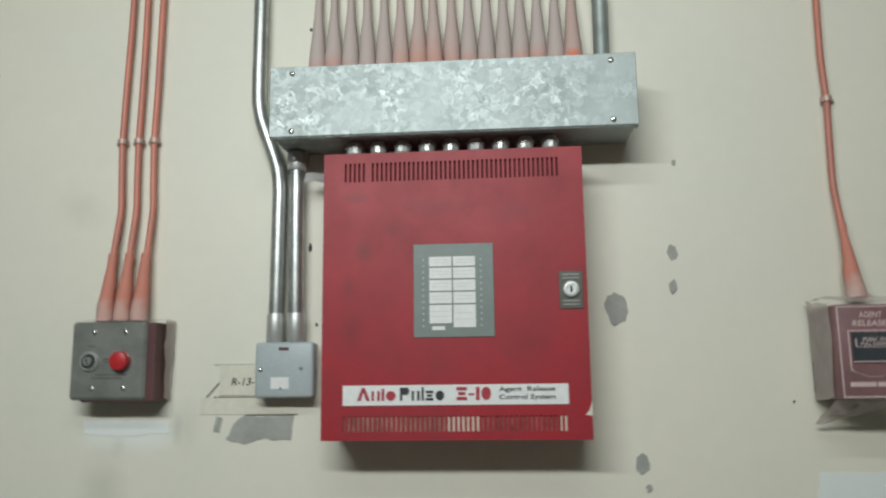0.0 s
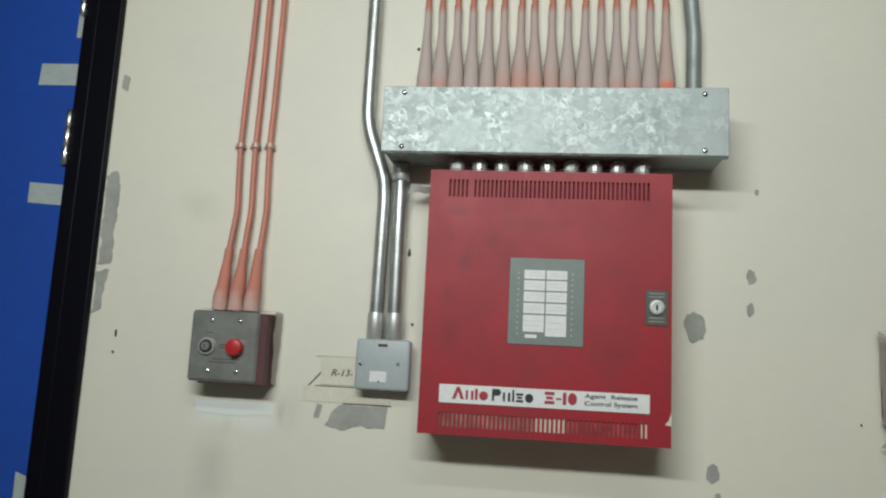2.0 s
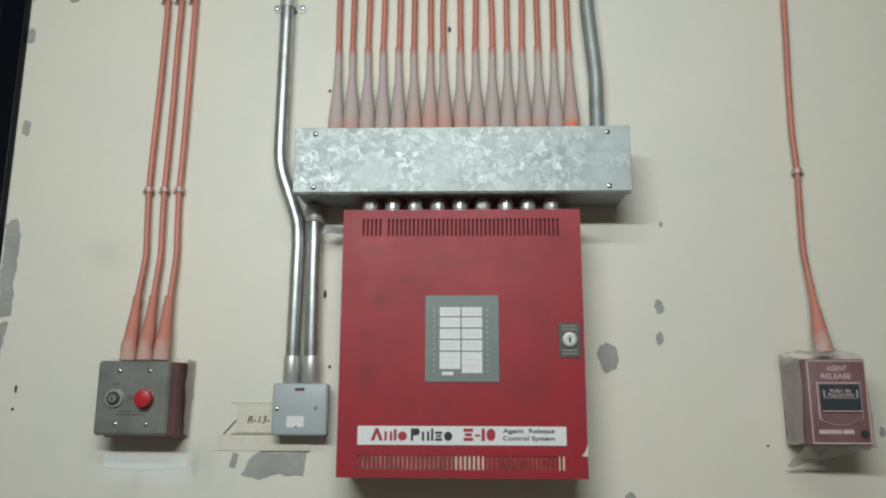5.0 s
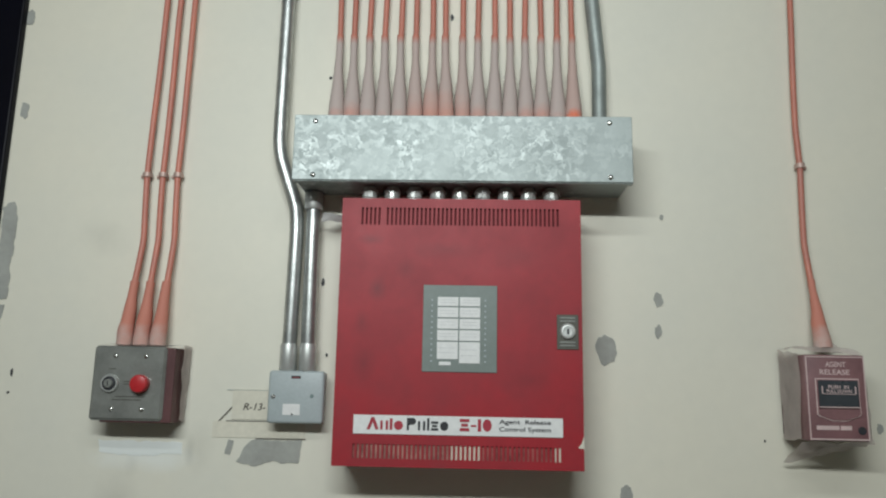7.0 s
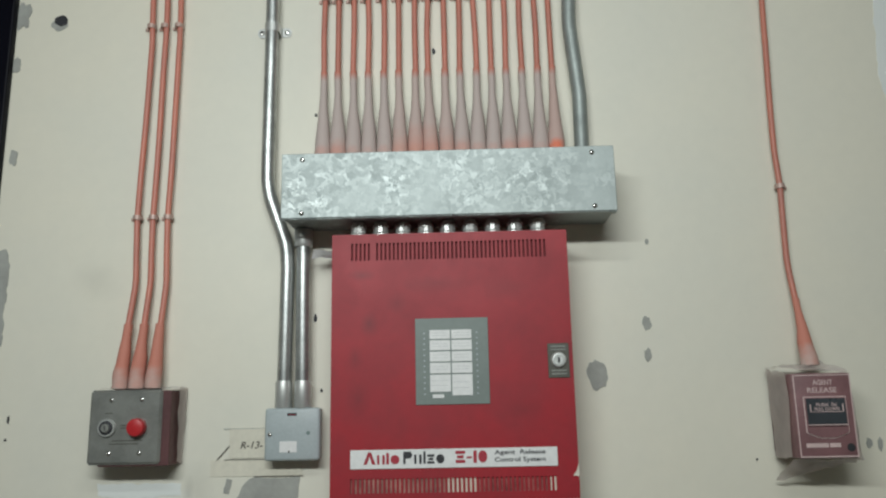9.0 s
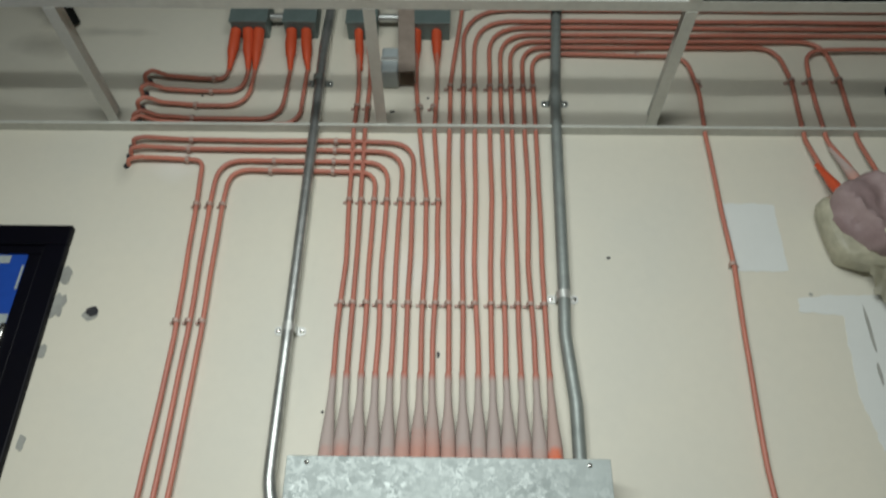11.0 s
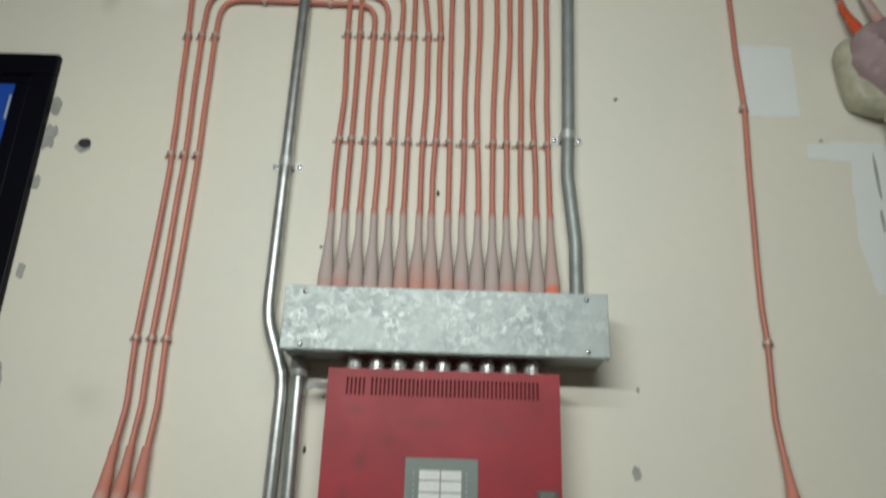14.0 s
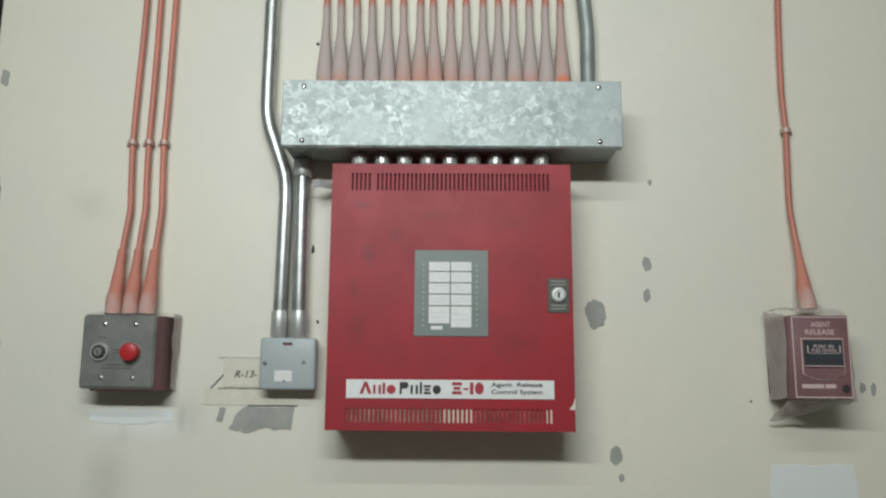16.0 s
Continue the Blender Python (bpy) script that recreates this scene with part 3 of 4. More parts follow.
for i in range(1, 9):
    copy_thing(nipple, pose(-0.1505 + i * 0.0371, -0.058, 1.800, 0, 0, 17 * i))

# ---- cable clips ----
clip = empty("cable_clip", (0.585, 0, 1.886), "small metal one-hole clip holding a cable to the wall", "cable clip", "cable clips on the wall")
arc = [(0.0067 * math.cos(math.pi * (1 - k / 9)), -0.0125 - 0.0067 * math.sin(math.pi * k / 9), 0.004) for k in range(10)]
cb = ribbon([(-0.0150, -0.0014, 0.002), (-0.0140, -0.0014, 0.0036), (-0.0075, -0.0014, 0.004), (-0.0067, -0.004, 0.004)] + arc + [(0.0067, -0.006, 0.004)], 0.0014)
part("strap", cb, M_CLIP, clip)
ob = part("screw", lathe([(0.0034, 0), (0.0034, -0.001), (0.002, -0.0025), (0.0004, -0.0027)], n=10), M_CLIP, clip, smooth=True)
ob.location = (-0.0118, -0.002, 0)
clip.matrix_basis = pose(0.5712, 0, 1.886, 0, 180, 0)
CLIPS = []

# ---- orange cables ----
CY, CR = -0.0120, 0.0051
SEED = [0]


def cable(points, radius, label, wobble=0.0022):
    SEED[0] += 1
    base = Vector(points[0])
    ob = empty("cable", base, label, "cable", "orange cables on the wall")
    path = relaxed(fillet(points, radius), 0.03, wobble, SEED[0])
    part("jacket", tube([p - base for p in path], CR), M_CABLE, ob, smooth=True)
    return ob


def ease(u):
    return u * u * (3 - 2 * u)


def boot(owner, at, x1, z1, y1, r0, material, label, r1=0.0058, name="boot", full=0.12, neck=0.95):
    """Tapered sleeve from the box upwards or downwards to the cable."""
    at = Vector(at)
    d = Vector((x1, y1, z1)) - at
    path = [d * (k / 16) + Vector((noise.noise(at * 9 + Vector((k * 0.4, 0, 0))) * 0.0012, 0, 0)) for k in range(17)]
    bm = tube(path, lambda t: (r1 + (r0 - r1) * ease(1 - min(1.0, max(0.0, t - full) / (neck - full)))) * (1 + 0.10 * noise.noise(at * 23 + Vector((0, 0, t * 5)))), 14)
    ob = part(name, bm, material, owner, label, True)
    ob.location = at - owner.location
    return ob


X236 = [-0.216, -0.194, -0.167, -0.141, -0.112, -0.083, -0.053, -0.028, -0.003, 0.025, 0.050, 0.083, 0.109, 0.136, 0.161, 0.188]
X219 = [-0.220, -0.195, -0.167, -0.140, -0.112, -0.085, -0.055, -0.033, -0.002, 0.025, 0.055, 0.082, 0.108, 0.136, 0.164, 0.190]
X270 = [-0.224, -0.198, -0.166, -0.139, -0.110, -0.083, -0.072, -0.040, -0.006, 0.026, 0.052, 0.088, 0.115, 0.138, 0.167, 0.191]
HOLE = "salmon-orange cable running into a hole in the wall"
DOWN = "salmon-orange cable running up the wall from the trough"


def foot(i):
    bx = -0.2185 + i * 0.0272
    return [(bx * 0.15 + X219[i] * 0.85, CY - 0.003, 2.093), (X219[i], CY, 2.122), (X219[i], CY, 2.19), (X236[i], CY, 2.36)]


def dress(ob, i):
    bx = -0.2185 + i * 0.0272
    boot(ob, (bx, -0.030, 1.9375), X219[i], 2.120, CY - 0.0005, 0.0138, M_BOOT_HOT if i == 15 else M_BOOT_WARM if 5 <= i <= 8 else M_BOOT, "dusty grey-pink sleeve, red at its foot", 0.0062, full=0.20, neck=0.80)
    CLIPS.append((X236[i] - 0.001 if i else -0.218, 2.266))


TRI_X = {1: (-0.549, -0.538, -0.545, -0.540), 2: (-0.521, -0.513, -0.517, -0.514), 3: (-0.493, -0.487, -0.491, -0.488)}
TRI_B = {1: -0.552, 2: -0.524, 3: -0.496}


def triple(k):
    a, b, c, d = TRI_X[k]
    return [(a, CY, 2.495), (b, CY, 2.19), (c, CY, 1.859), (d, CY, 1.745), (TRI_B[k], -0.024, 1.600), (TRI_B[k] - 0.001, -0.025, 1.560)]


for i in range(16):
    p = foot(i)
    x = X270[i]
    if i in (0, 1):
        top = (-0.232, -0.201)[i]
        p += [(X270[i] + 0.003, CY, 2.52), (x, CY, 2.70), (x + 0.003, CY, 2.84), (top, -0.028, 3.0)]
        ob = cable(p, 0.2, "salmon-orange cable running up the wall to a junction box")
        bo = boot(ob, (top, -0.028, 3.004), x + 0.002, 2.89, CY, 0.0105, M_BOOT3, "bright orange sleeve", full=0.35, neck=1.0)
        CLIPS += [(x + 0.002, 2.775), (X270[i] + 0.004, 2.512)]
    elif i in (2, 3):
        z, k = ((2.588, 3), (2.615, 2))[i - 2]
        a = TRI_X[k][0]
        p += [(x, CY, 2.50), (x, CY, z - 0.002), (-0.26, CY, z), (a + 0.004, CY, z + 0.002)] + triple(k)
        ob = cable(p, [0.2] * 4 + [0.06, 0.2, 0.075] + [0.2] * 5, "salmon-orange cable looping between trough and push-button box")
        boot(ob, (TRI_B[k], -0.025, 1.5635), TRI_X[k][3] * 0.497 + TRI_B[k] * 0.503, 1.672, -0.0183, 0.0130, M_BOOT2, "faded orange sleeve", 0.0074, full=0.08, neck=0.95)
        CLIPS += [(x, 2.512)]
    elif i in (4, 5):
        z = (2.646, 2.672)[i - 4]
        p += [(x, CY, 2.50), (x, CY, z - 0.004), (-0.26, CY, z), (-0.60, CY, z + 0.001), (-0.695, CY - 0.006, z + 0.004), (-0.722, CY - 0.006, z - 0.002), (-0.728, 0.02, z - 0.012)]
        ob = cable(p, [0.2] * 4 + [0.062, 0.2, 0.2, 0.02, 0.012], HOLE)
        CLIPS += [(x, 2.512)]
    elif i in (6, 7):
        top = (-0.090, -0.040)[i - 6]
        p += [(X236[i], CY, 2.52), (x, CY, 2.70), (top + 0.005, CY, 2.84), (top, -0.028, 3.02)]
        ob = cable(p, 0.2, "salmon-orange cable running up the wall to a junction box")
        boot(ob, (top, -0.028, 3.01), top + 0.003, 2.905, CY, 0.0125, M_BOOT3, "bright orange sleeve", full=0.35, neck=1.0)
        CLIPS += [(x - 0.003, 2.775), (X236[i], 2.512)]
    else:
        z = [3.185, 3.098, 3.058, 3.036, 3.011, 2.989, 2.968, 2.946][i - 8]
        r = max(0.055, min(0.13, 0.25 - x))
        p += [(x, CY, 2.52), (x, CY, 2.70), (x + 0.001, CY, 2.84), (x + (0.04 if i == 8 else 0.001), CY, z)]
        if i == 15:
            p += [(0.30, CY, z), (0.563, CY, z - 0.004), (0.584, CY, 2.83), (0.577, CY, 2.70), (0.581, CY, 2.36), (0.567, CY, 1.95), (0.571, CY, 1.88), (0.569, CY, 1.75), (0.577, -0.03, 1.60), (0.577, -0.035, 1.575)]
            ob = cable(p, [0.2] * 6 + [r, 0.2, 0.05] + [0.3] * 7, "long salmon-orange cable from trough to release station")
            boot(ob, (0.577, -0.035, 1.578), 0.572, 1.690, -0.0195, 0.0140, M_BOOT2, "faded orange sleeve", full=0.0, neck=0.9)
        elif i in (13, 14):
            xe = {13: (0.908, 0.923, 0.919, 0.931), 14: (0.793, 0.808, 0.800, 0.817)}[i]
            p += [(0.30, CY, z), (xe[0], CY, z + 0.004), (xe[1], CY, 2.86), (xe[2], CY, 2.685), (xe[3], -0.03, 2.56)]
            ob = cable(p, [0.2] * 6 + [r, 0.2, 0.07, 0.3, 0.1], "salmon-orange cable from trough to the bagged horn")
            if i == 14:
                boot(ob, (xe[3] + 0.006, -0.044, 2.524), xe[2] + 0.006, 2.612, -0.020, 0.0118, M_BOOT3, "bright orange sleeve")
        elif i == 8:
            p += [(0.175, CY, z), (0.26, CY, 3.125), (1.25, CY, 3.112), (X1 - 0.01, CY, 3.112)]
            ob = cable(p, [0.2] * 6 + [0.05, 0.1, 0.2, 0.3], "salmon-orange cable looping high along the wall")
        else:
            p += [(0.30, CY, z), (1.25, CY, z + 0.002), (X1 - 0.01, CY, z)]
            ob = cable(p, [0.2] * 6 + [r, 0.2, 0.3], "salmon-orange cable running high along the wall")
        CLIPS.append((x + 0.001, 2.838))
    dress(ob, i)

# third cable of the push-button box, and the fourth of the horn
ob = cable([(-0.728, 0.02, 2.604), (-0.722, CY - 0.005, 2.612), (-0.70, CY - 0.005, 2.619), (-0.60, CY, 2.617), (-0.556, CY, 2.615)] + triple(1), [0.012, 0.02, 0.1, 0.04] + [0.2] * 5, "salmon-orange cable from a wall hole to the push-button box")
boot(ob, (TRI_B[1], -0.025, 1.5635), TRI_X[1][3] * 0.497 + TRI_B[1] * 0.503, 1.672, -0.0183, 0.0130, M_BOOT2, "faded orange sleeve", 0.0074, full=0.08, neck=0.95)
ob = cable([(X1 - 0.01, CY - 0.006, 2.962), (0.98, CY - 0.006, 2.962), (0.856, CY - 0.006, 2.958), (0.851, CY, 2.86), (0.849, CY, 2.685), (0.872, -0.03, 2.60), (0.876, -0.035, 2.56)], [0.2, 0.05, 0.2, 0.1, 0.1], "salmon-orange cable running high along the wall to the horn")
boot(ob, (0.876, -0.035, 2.552), 0.852, 2.665, CY, 0.0115, M_BOOT, "dusty sleeve")

# five cables from wall holes up to the junction boxes
for zc, xv, top, r in ((2.860, -0.538, -0.535, 0.05), (2.820, -0.492, -0.505, 0.05), (2.777, -0.476, -0.478, 0.06), (2.738, -0.391, -0.398, 0.06), (2.722, -0.348, -0.362, 0.05)):
    ob = cable([(-0.738, 0.02, zc - 0.006), (-0.735, CY - 0.012, zc - 0.002), (-0.718, CY - 0.012, zc + 0.012), (-0.68, CY - 0.004, zc + 0.002), (-0.60, CY, zc - 0.002), (xv - 0.004, CY, zc - 0.002), (xv, CY, 2.90), (top, -0.028, 3.0)],
               [0.015, 0.015, 0.03, 0.1, r, 0.2], "salmon-orange cable from a wall hole to a junction box")
    boot(ob, (top, -0.030, 3.0), xv, 2.885, CY, 0.0135, M_BOOT3, "bright orange sleeve", full=0.35, neck=1.0)
    CLIPS.append((-0.60 + (0.03 if zc > 2.8 else 0.0), zc - 0.002, 90))

for k in (1, 2, 3):
    CLIPS += [(TRI_X[k][2], 1.859), (TRI_X[k][1] - 0.003, 2.222), (TRI_X[k][0], 2.497)]
for z, xs in ((2.615, (-0.395, -0.262)), (2.588, (-0.400, -0.262)), (2.646, (-0.592, -0.262)), (2.672, (-0.590, -0.262)), (2.617, (-0.590,))):
    CLIPS += [(x, z, 90) for x in xs]
CLIPS += [(0.580, 2.363, 180), (0.583, 2.856, 180), (0.808, 2.866), (0.851, 2.866), (0.922, 2.87), (0.45, 2.946, 90)]
for c in CLIPS:
    copy_thing(clip, pose(c[0], 0, c[1], 0, c[2] if len(c) > 2 else 0, 0))

# ---- zinc conduits beside the panel ----


def strap(owner, x, z, r, material=M_FIT):
    """Two-hole strap round a conduit."""
    q = r + 0.0008
    arc = [(x + q * math.cos(math.pi * (1 - k / 12)), -0.019 - q * math.sin(math.pi * k / 12), 0.009) for k in range(13)]
    ear = [(q + 0.0180, 0.003), (q + 0.0165, 0.0065), (q + 0.013, 0.0088), (q + 0.009, 0.0092), (q + 0.0015, 0.009)]
    bm = ribbon([(x - e, -0.0014, h) for e, h in ear] + [(x - q, -0.004, 0.009)] + arc + [(x + q, -0.004, 0.009)] + [(x + e, -0.0014, h) for e, h in reversed(ear)], 0.0017, z)
    ob = part("strap", bm, material, owner)
    ob.location = -owner.location
    for s in (-1, 1):
        sc = screw(ob, x + s * (r + 0.011), -0.0024, z, 0.0045)
    return ob


def conduit(points, radius, r, material, label):
    base = Vector(points[0])
    ob = empty("conduit", base, label, "conduit", "metal conduits on the wall")
    path = relaxed(fillet(points, radius, 10), 0.06)
    part("pipe", tube([p - base for p in path], r, 18), material, ob, smooth=True)
    return ob


def collar(owner, x, y, z, h, r, material):
    ob = part("connector", lathe([(r, 0), (r + 0.0012, 0.002), (r + 0.0012, h - 0.004), (r, h)], axis="z", n=20), material, owner, smooth=True)
    ob.location = Vector((x, y, z)) - owner.location
    return ob


ER = 0.0118
c1 = conduit([(-0.279, -0.020, 1.526), (-0.277, -0.020, 1.76), (-0.279, -0.020, 1.80), (-0.315, -0.020, 1.90), (-0.3155, -0.020, 1.97), (-0.315, -0.020, 2.21), (-0.3135, -0.020, 2.70), (-0.3145, -0.020, 2.95), (-0.300, -0.020, 3.25)],
             [0.2, 0.16, 0.16, 0.5, 0.5, 0.5, 0.5], ER, M_EMT, "bright zinc conduit bent past the trough, strapped to wall")
collar(c1, -0.279, -0.020, 1.5285, 0.044, ER + 0.0010, M_FIT)
strap(c1, -0.3145, 2.207, ER + 0.0004)
strap(c1, -0.3165, 2.853, ER + 0.0004, M_GREY)
c2 = conduit([(-0.247, -0.022, 1.526), (-0.249, -0.022, 1.70), (-0.250, -0.022, 1.8285)], 0.5, ER, M_EMT, "short bright zinc conduit between trough and grey box")
collar(c2, -0.247, -0.022, 1.5285, 0.044, ER + 0.0010, M_FIT)
collar(c2, -0.250, -0.022, 1.7975, 0.030, ER + 0.0025, M_FIT)
c3 = conduit([(0.234, -0.020, 1.938), (0.235, -0.020, 2.06), (0.2235, -0.020, 2.20), (0.228, -0.020, 2.30), (0.2375, -0.020, 2.70), (0.243, -0.020, 2.83), (0.258, -0.024, 3.06)],
             [0.25, 0.25, 0.5, 0.5, 0.5], 0.0125, M_GREY, "grey conduit running from trough straight up the wall")
# the grey conduit's upper run, coloured dark for the shade above the grid
c4 = conduit([(0.258, -0.024, 3.0602), (0.272, -0.030, 3.172), (0.45, -0.032, 3.172), (0.60, -0.032, 3.128), (X1 - 0.01, -0.032, 3.112)],
             [0.07, 0.25, 0.3], 0.0130, M_DARKPIPE, "upper bend of the grey conduit, its shade put into a dark colour")
strap(c3, 0.2265, 2.283, 0.0129, M_FIT)
strap(c3, 0.2415, 2.796, 0.0129, M_GREY)

# ---- small grey box under the conduits ----
gb = empty("conduit_box", (-0.2605, 0, 1.4455), "small light grey metal box with white sticker below conduits", "junction box")
part("box_body", boxes((-0.0425, 0.0425, -0.027, -0.0005, 0.001, 0.082), bevel=0.003), M_PVC, gb, smooth=True)
part("lid", boxes((-0.0450, 0.0450, -0.035, -0.0235, 0.0, 0.083), bevel=0.0048, seg=3), M_PVC, gb, smooth=True)
part("slot", boxes((-0.0085, 0.0070, -0.0354, -0.0346, 0.0705, 0.0750)), M_INK, gb)
part("slot_bar", boxes((-0.0070, 0.0050, -0.0357, -0.0352, 0.0718, 0.0728)), M_REDINK, gb, "dark red bar in the slot")
part("notch", lathe([(0.0016, -0.0003), (0.0016, -0.0009), (0.0003, -0.001)], at=(-0.0045, -0.0350, 0.0142), n=12), M_LOCKPLATE, gb)
part("sticker", boxes((-0.020, 0.008, -0.0356, -0.0349, 0.013, 0.0305), bevel=0.0003, seg=1), M_WHITE, gb, "white blank sticker")
screw(gb, -0.036, -0.0352, 0.042, 0.0032)
ob = part("screw_hole", lathe([(0.0032, 0), (0.0030, -0.0006), (0.0004, -0.0004)], n=14), M_JBOX, gb, "empty screw hole")
ob.location = (0.026, -0.0350, 0.043)

# ---- push-button station ----
pb = empty("push_button_box", (-0.5215, 0, 1.4455), "two-gang steel plate with red button and key switch", "switch box")
PY = -0.0565
part("back_box", boxes((-0.046, 0.068, -0.052, -0.0005, -0.003, 0.115), bevel=0.002), M_MAROON, pb, "dusty maroon painted box")
part("cover_plate", boxes((-0.0620, 0.0550, PY, PY + 0.0075, 0.0, 0.117), bevel=0.0042, seg=1), M_STEEL, pb, "dull steel cover plate with bevelled edges")
for x in (-0.0265, 0.0225):
    for z in (0.0175, 0.101):
        screw(pb, x, PY - 0.0001, z, 0.0036)
sw = part("key_switch", lathe([(0.0145, 0), (0.0145, -0.003), (0.0130, -0.0050), (0.0112, -0.0050), (0.0105, -0.003), (0.0086, -0.003)], n=28), M_FIT, pb, "round steel key switch with black ring", True)
sw.location = (-0.0315, PY, 0.0575)
part("key_ring", lathe([(0.0104, -0.0028), (0.0100, -0.0075), (0.0078, -0.0080), (0.0074, -0.0040)], n=28), M_INK, sw, "black ring", True)
part("key_core", lathe([(0.0070, -0.0030), (0.0070, -0.0085), (0.0060, -0.0095), (0.0005, -0.0096)], n=20), M_STEEL, sw, smooth=True)
part("keyhole", boxes((-0.0008, 0.0008, -0.0100, -0.0094, -0.0036, 0.0036)), M_INK, sw)
bt = part("button", lathe([(0.0140, 0), (0.0140, -0.004), (0.0143, -0.006), (0.0143, -0.011), (0.0128, -0.0138), (0.0075, -0.0152), (0.0005, -0.0155)], n=28), M_BUTTON, pb, "red mushroom button", True)
bt.location = (0.0185, PY, 0.0575)
for x0, x1, z in ((-0.036, -0.024, 0.0795), (-0.010, 0.004, 0.0600), (-0.010, 0.002, 0.0560), (-0.022, 0.026, 0.0365), (-0.026, 0.020, 0.0315)):
    part("print_bar", boxes((x0, x1, PY - 0.0005, PY - 0.0001, z, z + 0.0014)), M_LOCKPLATE, pb)

# ---- release station in dusty film ----
rs = empty("release_station", (0.5625, 0, 1.4385), "dusty red pull station wrapped in torn plastic film", "pull station")
part("back_box", boxes((-0.044, 0.044, -0.060, -0.0005, 0.002, 0.124), bevel=0.004), M_MAROON, rs, "dusty maroon box", True)
part("housing", boxes((-0.0450, 0.0450, -0.0980, -0.0580, 0.0, 0.1265), bevel=0.0035), M_STATION, rs, "mauve dusty housing", True)
part("rim", boxes((-0.0430, 0.0430, -0.0990, -0.0978, 0.0020, 0.0040), (-0.0430, 0.0430, -0.0990, -0.0978, 0.1225, 0.1240), (-0.0430, -0.0415, -0.0990, -0.0978, 0.004, 0.1225), (0.0415, 0.0430, -0.0990, -0.0978, 0.004, 0.1225)), M_STATIONPINK, rs)


def shield(x0, x1, z0, z1, zp, y0, y1):
    mid = (x0 + x1) / 2
    return prism([(x0, z1), (x1, z1), (x1, z0), (x1 - 0.004, z0 - 0.003), (mid + 0.010, zp), (mid - 0.010, zp), (x0 + 0.004, z0 - 0.003), (x0, z0)], y0, y1)


part("handle_rim", shield(-0.0310, 0.0330, 0.0385, 0.0915, 0.0290, -0.0995, -0.0978), M_STATIONPINK, rs, "pale line round the pull handle")
hd = part("pull_handle", shield(-0.0294, 0.0314, 0.0393, 0.0899, 0.0307, -0.1010, -0.0985), M_STATION, rs, "dusty mauve pull handle")
part("handle_window", boxes((-0.0280, 0.0300, -0.1030, -0.1005, 0.0500, 0.0885), bevel=0.0008, seg=1), M_STATIONDARK, hd, "dark grip recess")
part("grip", boxes((-0.0280, 0.0300, -0.1045, -0.1028, 0.0488, 0.0502), (-0.0240, -0.0225, -0.1045, -0.1028, 0.0690, 0.0800), (0.0245, 0.0260, -0.1045, -0.1028, 0.0690, 0.0800), (-0.0225, 0.0245, -0.1040, -0.1028, 0.0683, 0.0692)), M_STATIONPINK, hd)
lettering("print_word", "PUSH  IN", -0.0140, -0.1032, 0.0765, 0.0050, M_STATIONPINK, hd, 0.030, 0.02)
lettering("print_word", "PULL DOWN", -0.0175, -0.1042, 0.0705, 0.0048, M_STATIONPINK, hd, 0.037, 0.02)
lettering("print_word", "AGENT", -0.0140, -0.0984, 0.1085, 0.0078, M_STATIONPINK, rs, 0.030, 0.02)
lettering("print_word", "RELEASE", -0.0230, -0.0984, 0.0970, 0.0078, M_STATIONPINK, rs, 0.044, 0.02)
part("print_bar", boxes((-0.0330, 0.0, -0.0984, -0.0979, 0.0165, 0.0225), (0.002, 0.018, -0.0984, -0.0979, 0.0165, 0.0225)), M_STATIONPINK, rs)
part("keyhole", lathe([(0.006, 0), (0.006, -0.001), (0.0005, -0.0012)], at=(0.033, -0.0979, 0.016), n=16), M_INK, rs)


def crumpled(name, outline, mat_, owner, label, amp=0.006, seed=3, thick=0.0006, n=9):
    """A loose crinkled sheet between two edge lines (each a start and an end)."""
    (a, b), (c, d) = [[Vector(p) for p in e] for e in outline]
    bm = bmesh.new()
    g = []
    for i in range(n + 1):
        row = []
        for j in range(n + 1):
            u, v = i / n, j / n
            p = (a.lerp(b, u)).lerp(c.lerp(d, u), v)
            k = noise.noise(p * 38 + Vector((seed, 0, 0))) + 0.5 * noise.noise(p * 90 + Vector((0, seed, 0)))
            p = p + Vector((0.5 * amp * noise.noise(p * 50 + Vector((0, 0, seed))), amp * k, amp * 0.7 * noise.noise(p * 45 + Vector((seed, seed, 0)))))
            row.append(bm.verts.new(p))
        g.append(row)
    for i in range(n):
        for j in range(n):
            bm.faces.new((g[i][j], g[i + 1][j], g[i + 1][j + 1], g[i][j + 1]))
    bmesh.ops.solidify(bm, geom=bm.faces[:], thickness=thick)
    return part(name, bm, mat_, owner, label, True)


crumpled("film", [((-0.040, -0.020, 0.1200), (0.076, -0.010, 0.1215)), ((-0.052, -0.055, 0.1185), (0.066, -0.050, 0.1190))], M_PLASTIC, pb, "torn dusty film", 0.004, 11)
crumpled("film", [((0.0770, -0.004, 0.1195), (0.0730, -0.004, -0.0020)), ((0.0730, -0.030, 0.1190), (0.0710, -0.026, 0.0020))], M_PLASTIC, pb, "torn dusty film", 0.004, 12)
crumpled("film", [((-0.052, -0.020, 0.140), (0.034, -0.030, 0.147)), ((-0.047, -0.075, 0.137), (0.044, -0.088, 0.129))], M_PLASTIC, rs, "crinkled dusty plastic film", 0.007, 1)
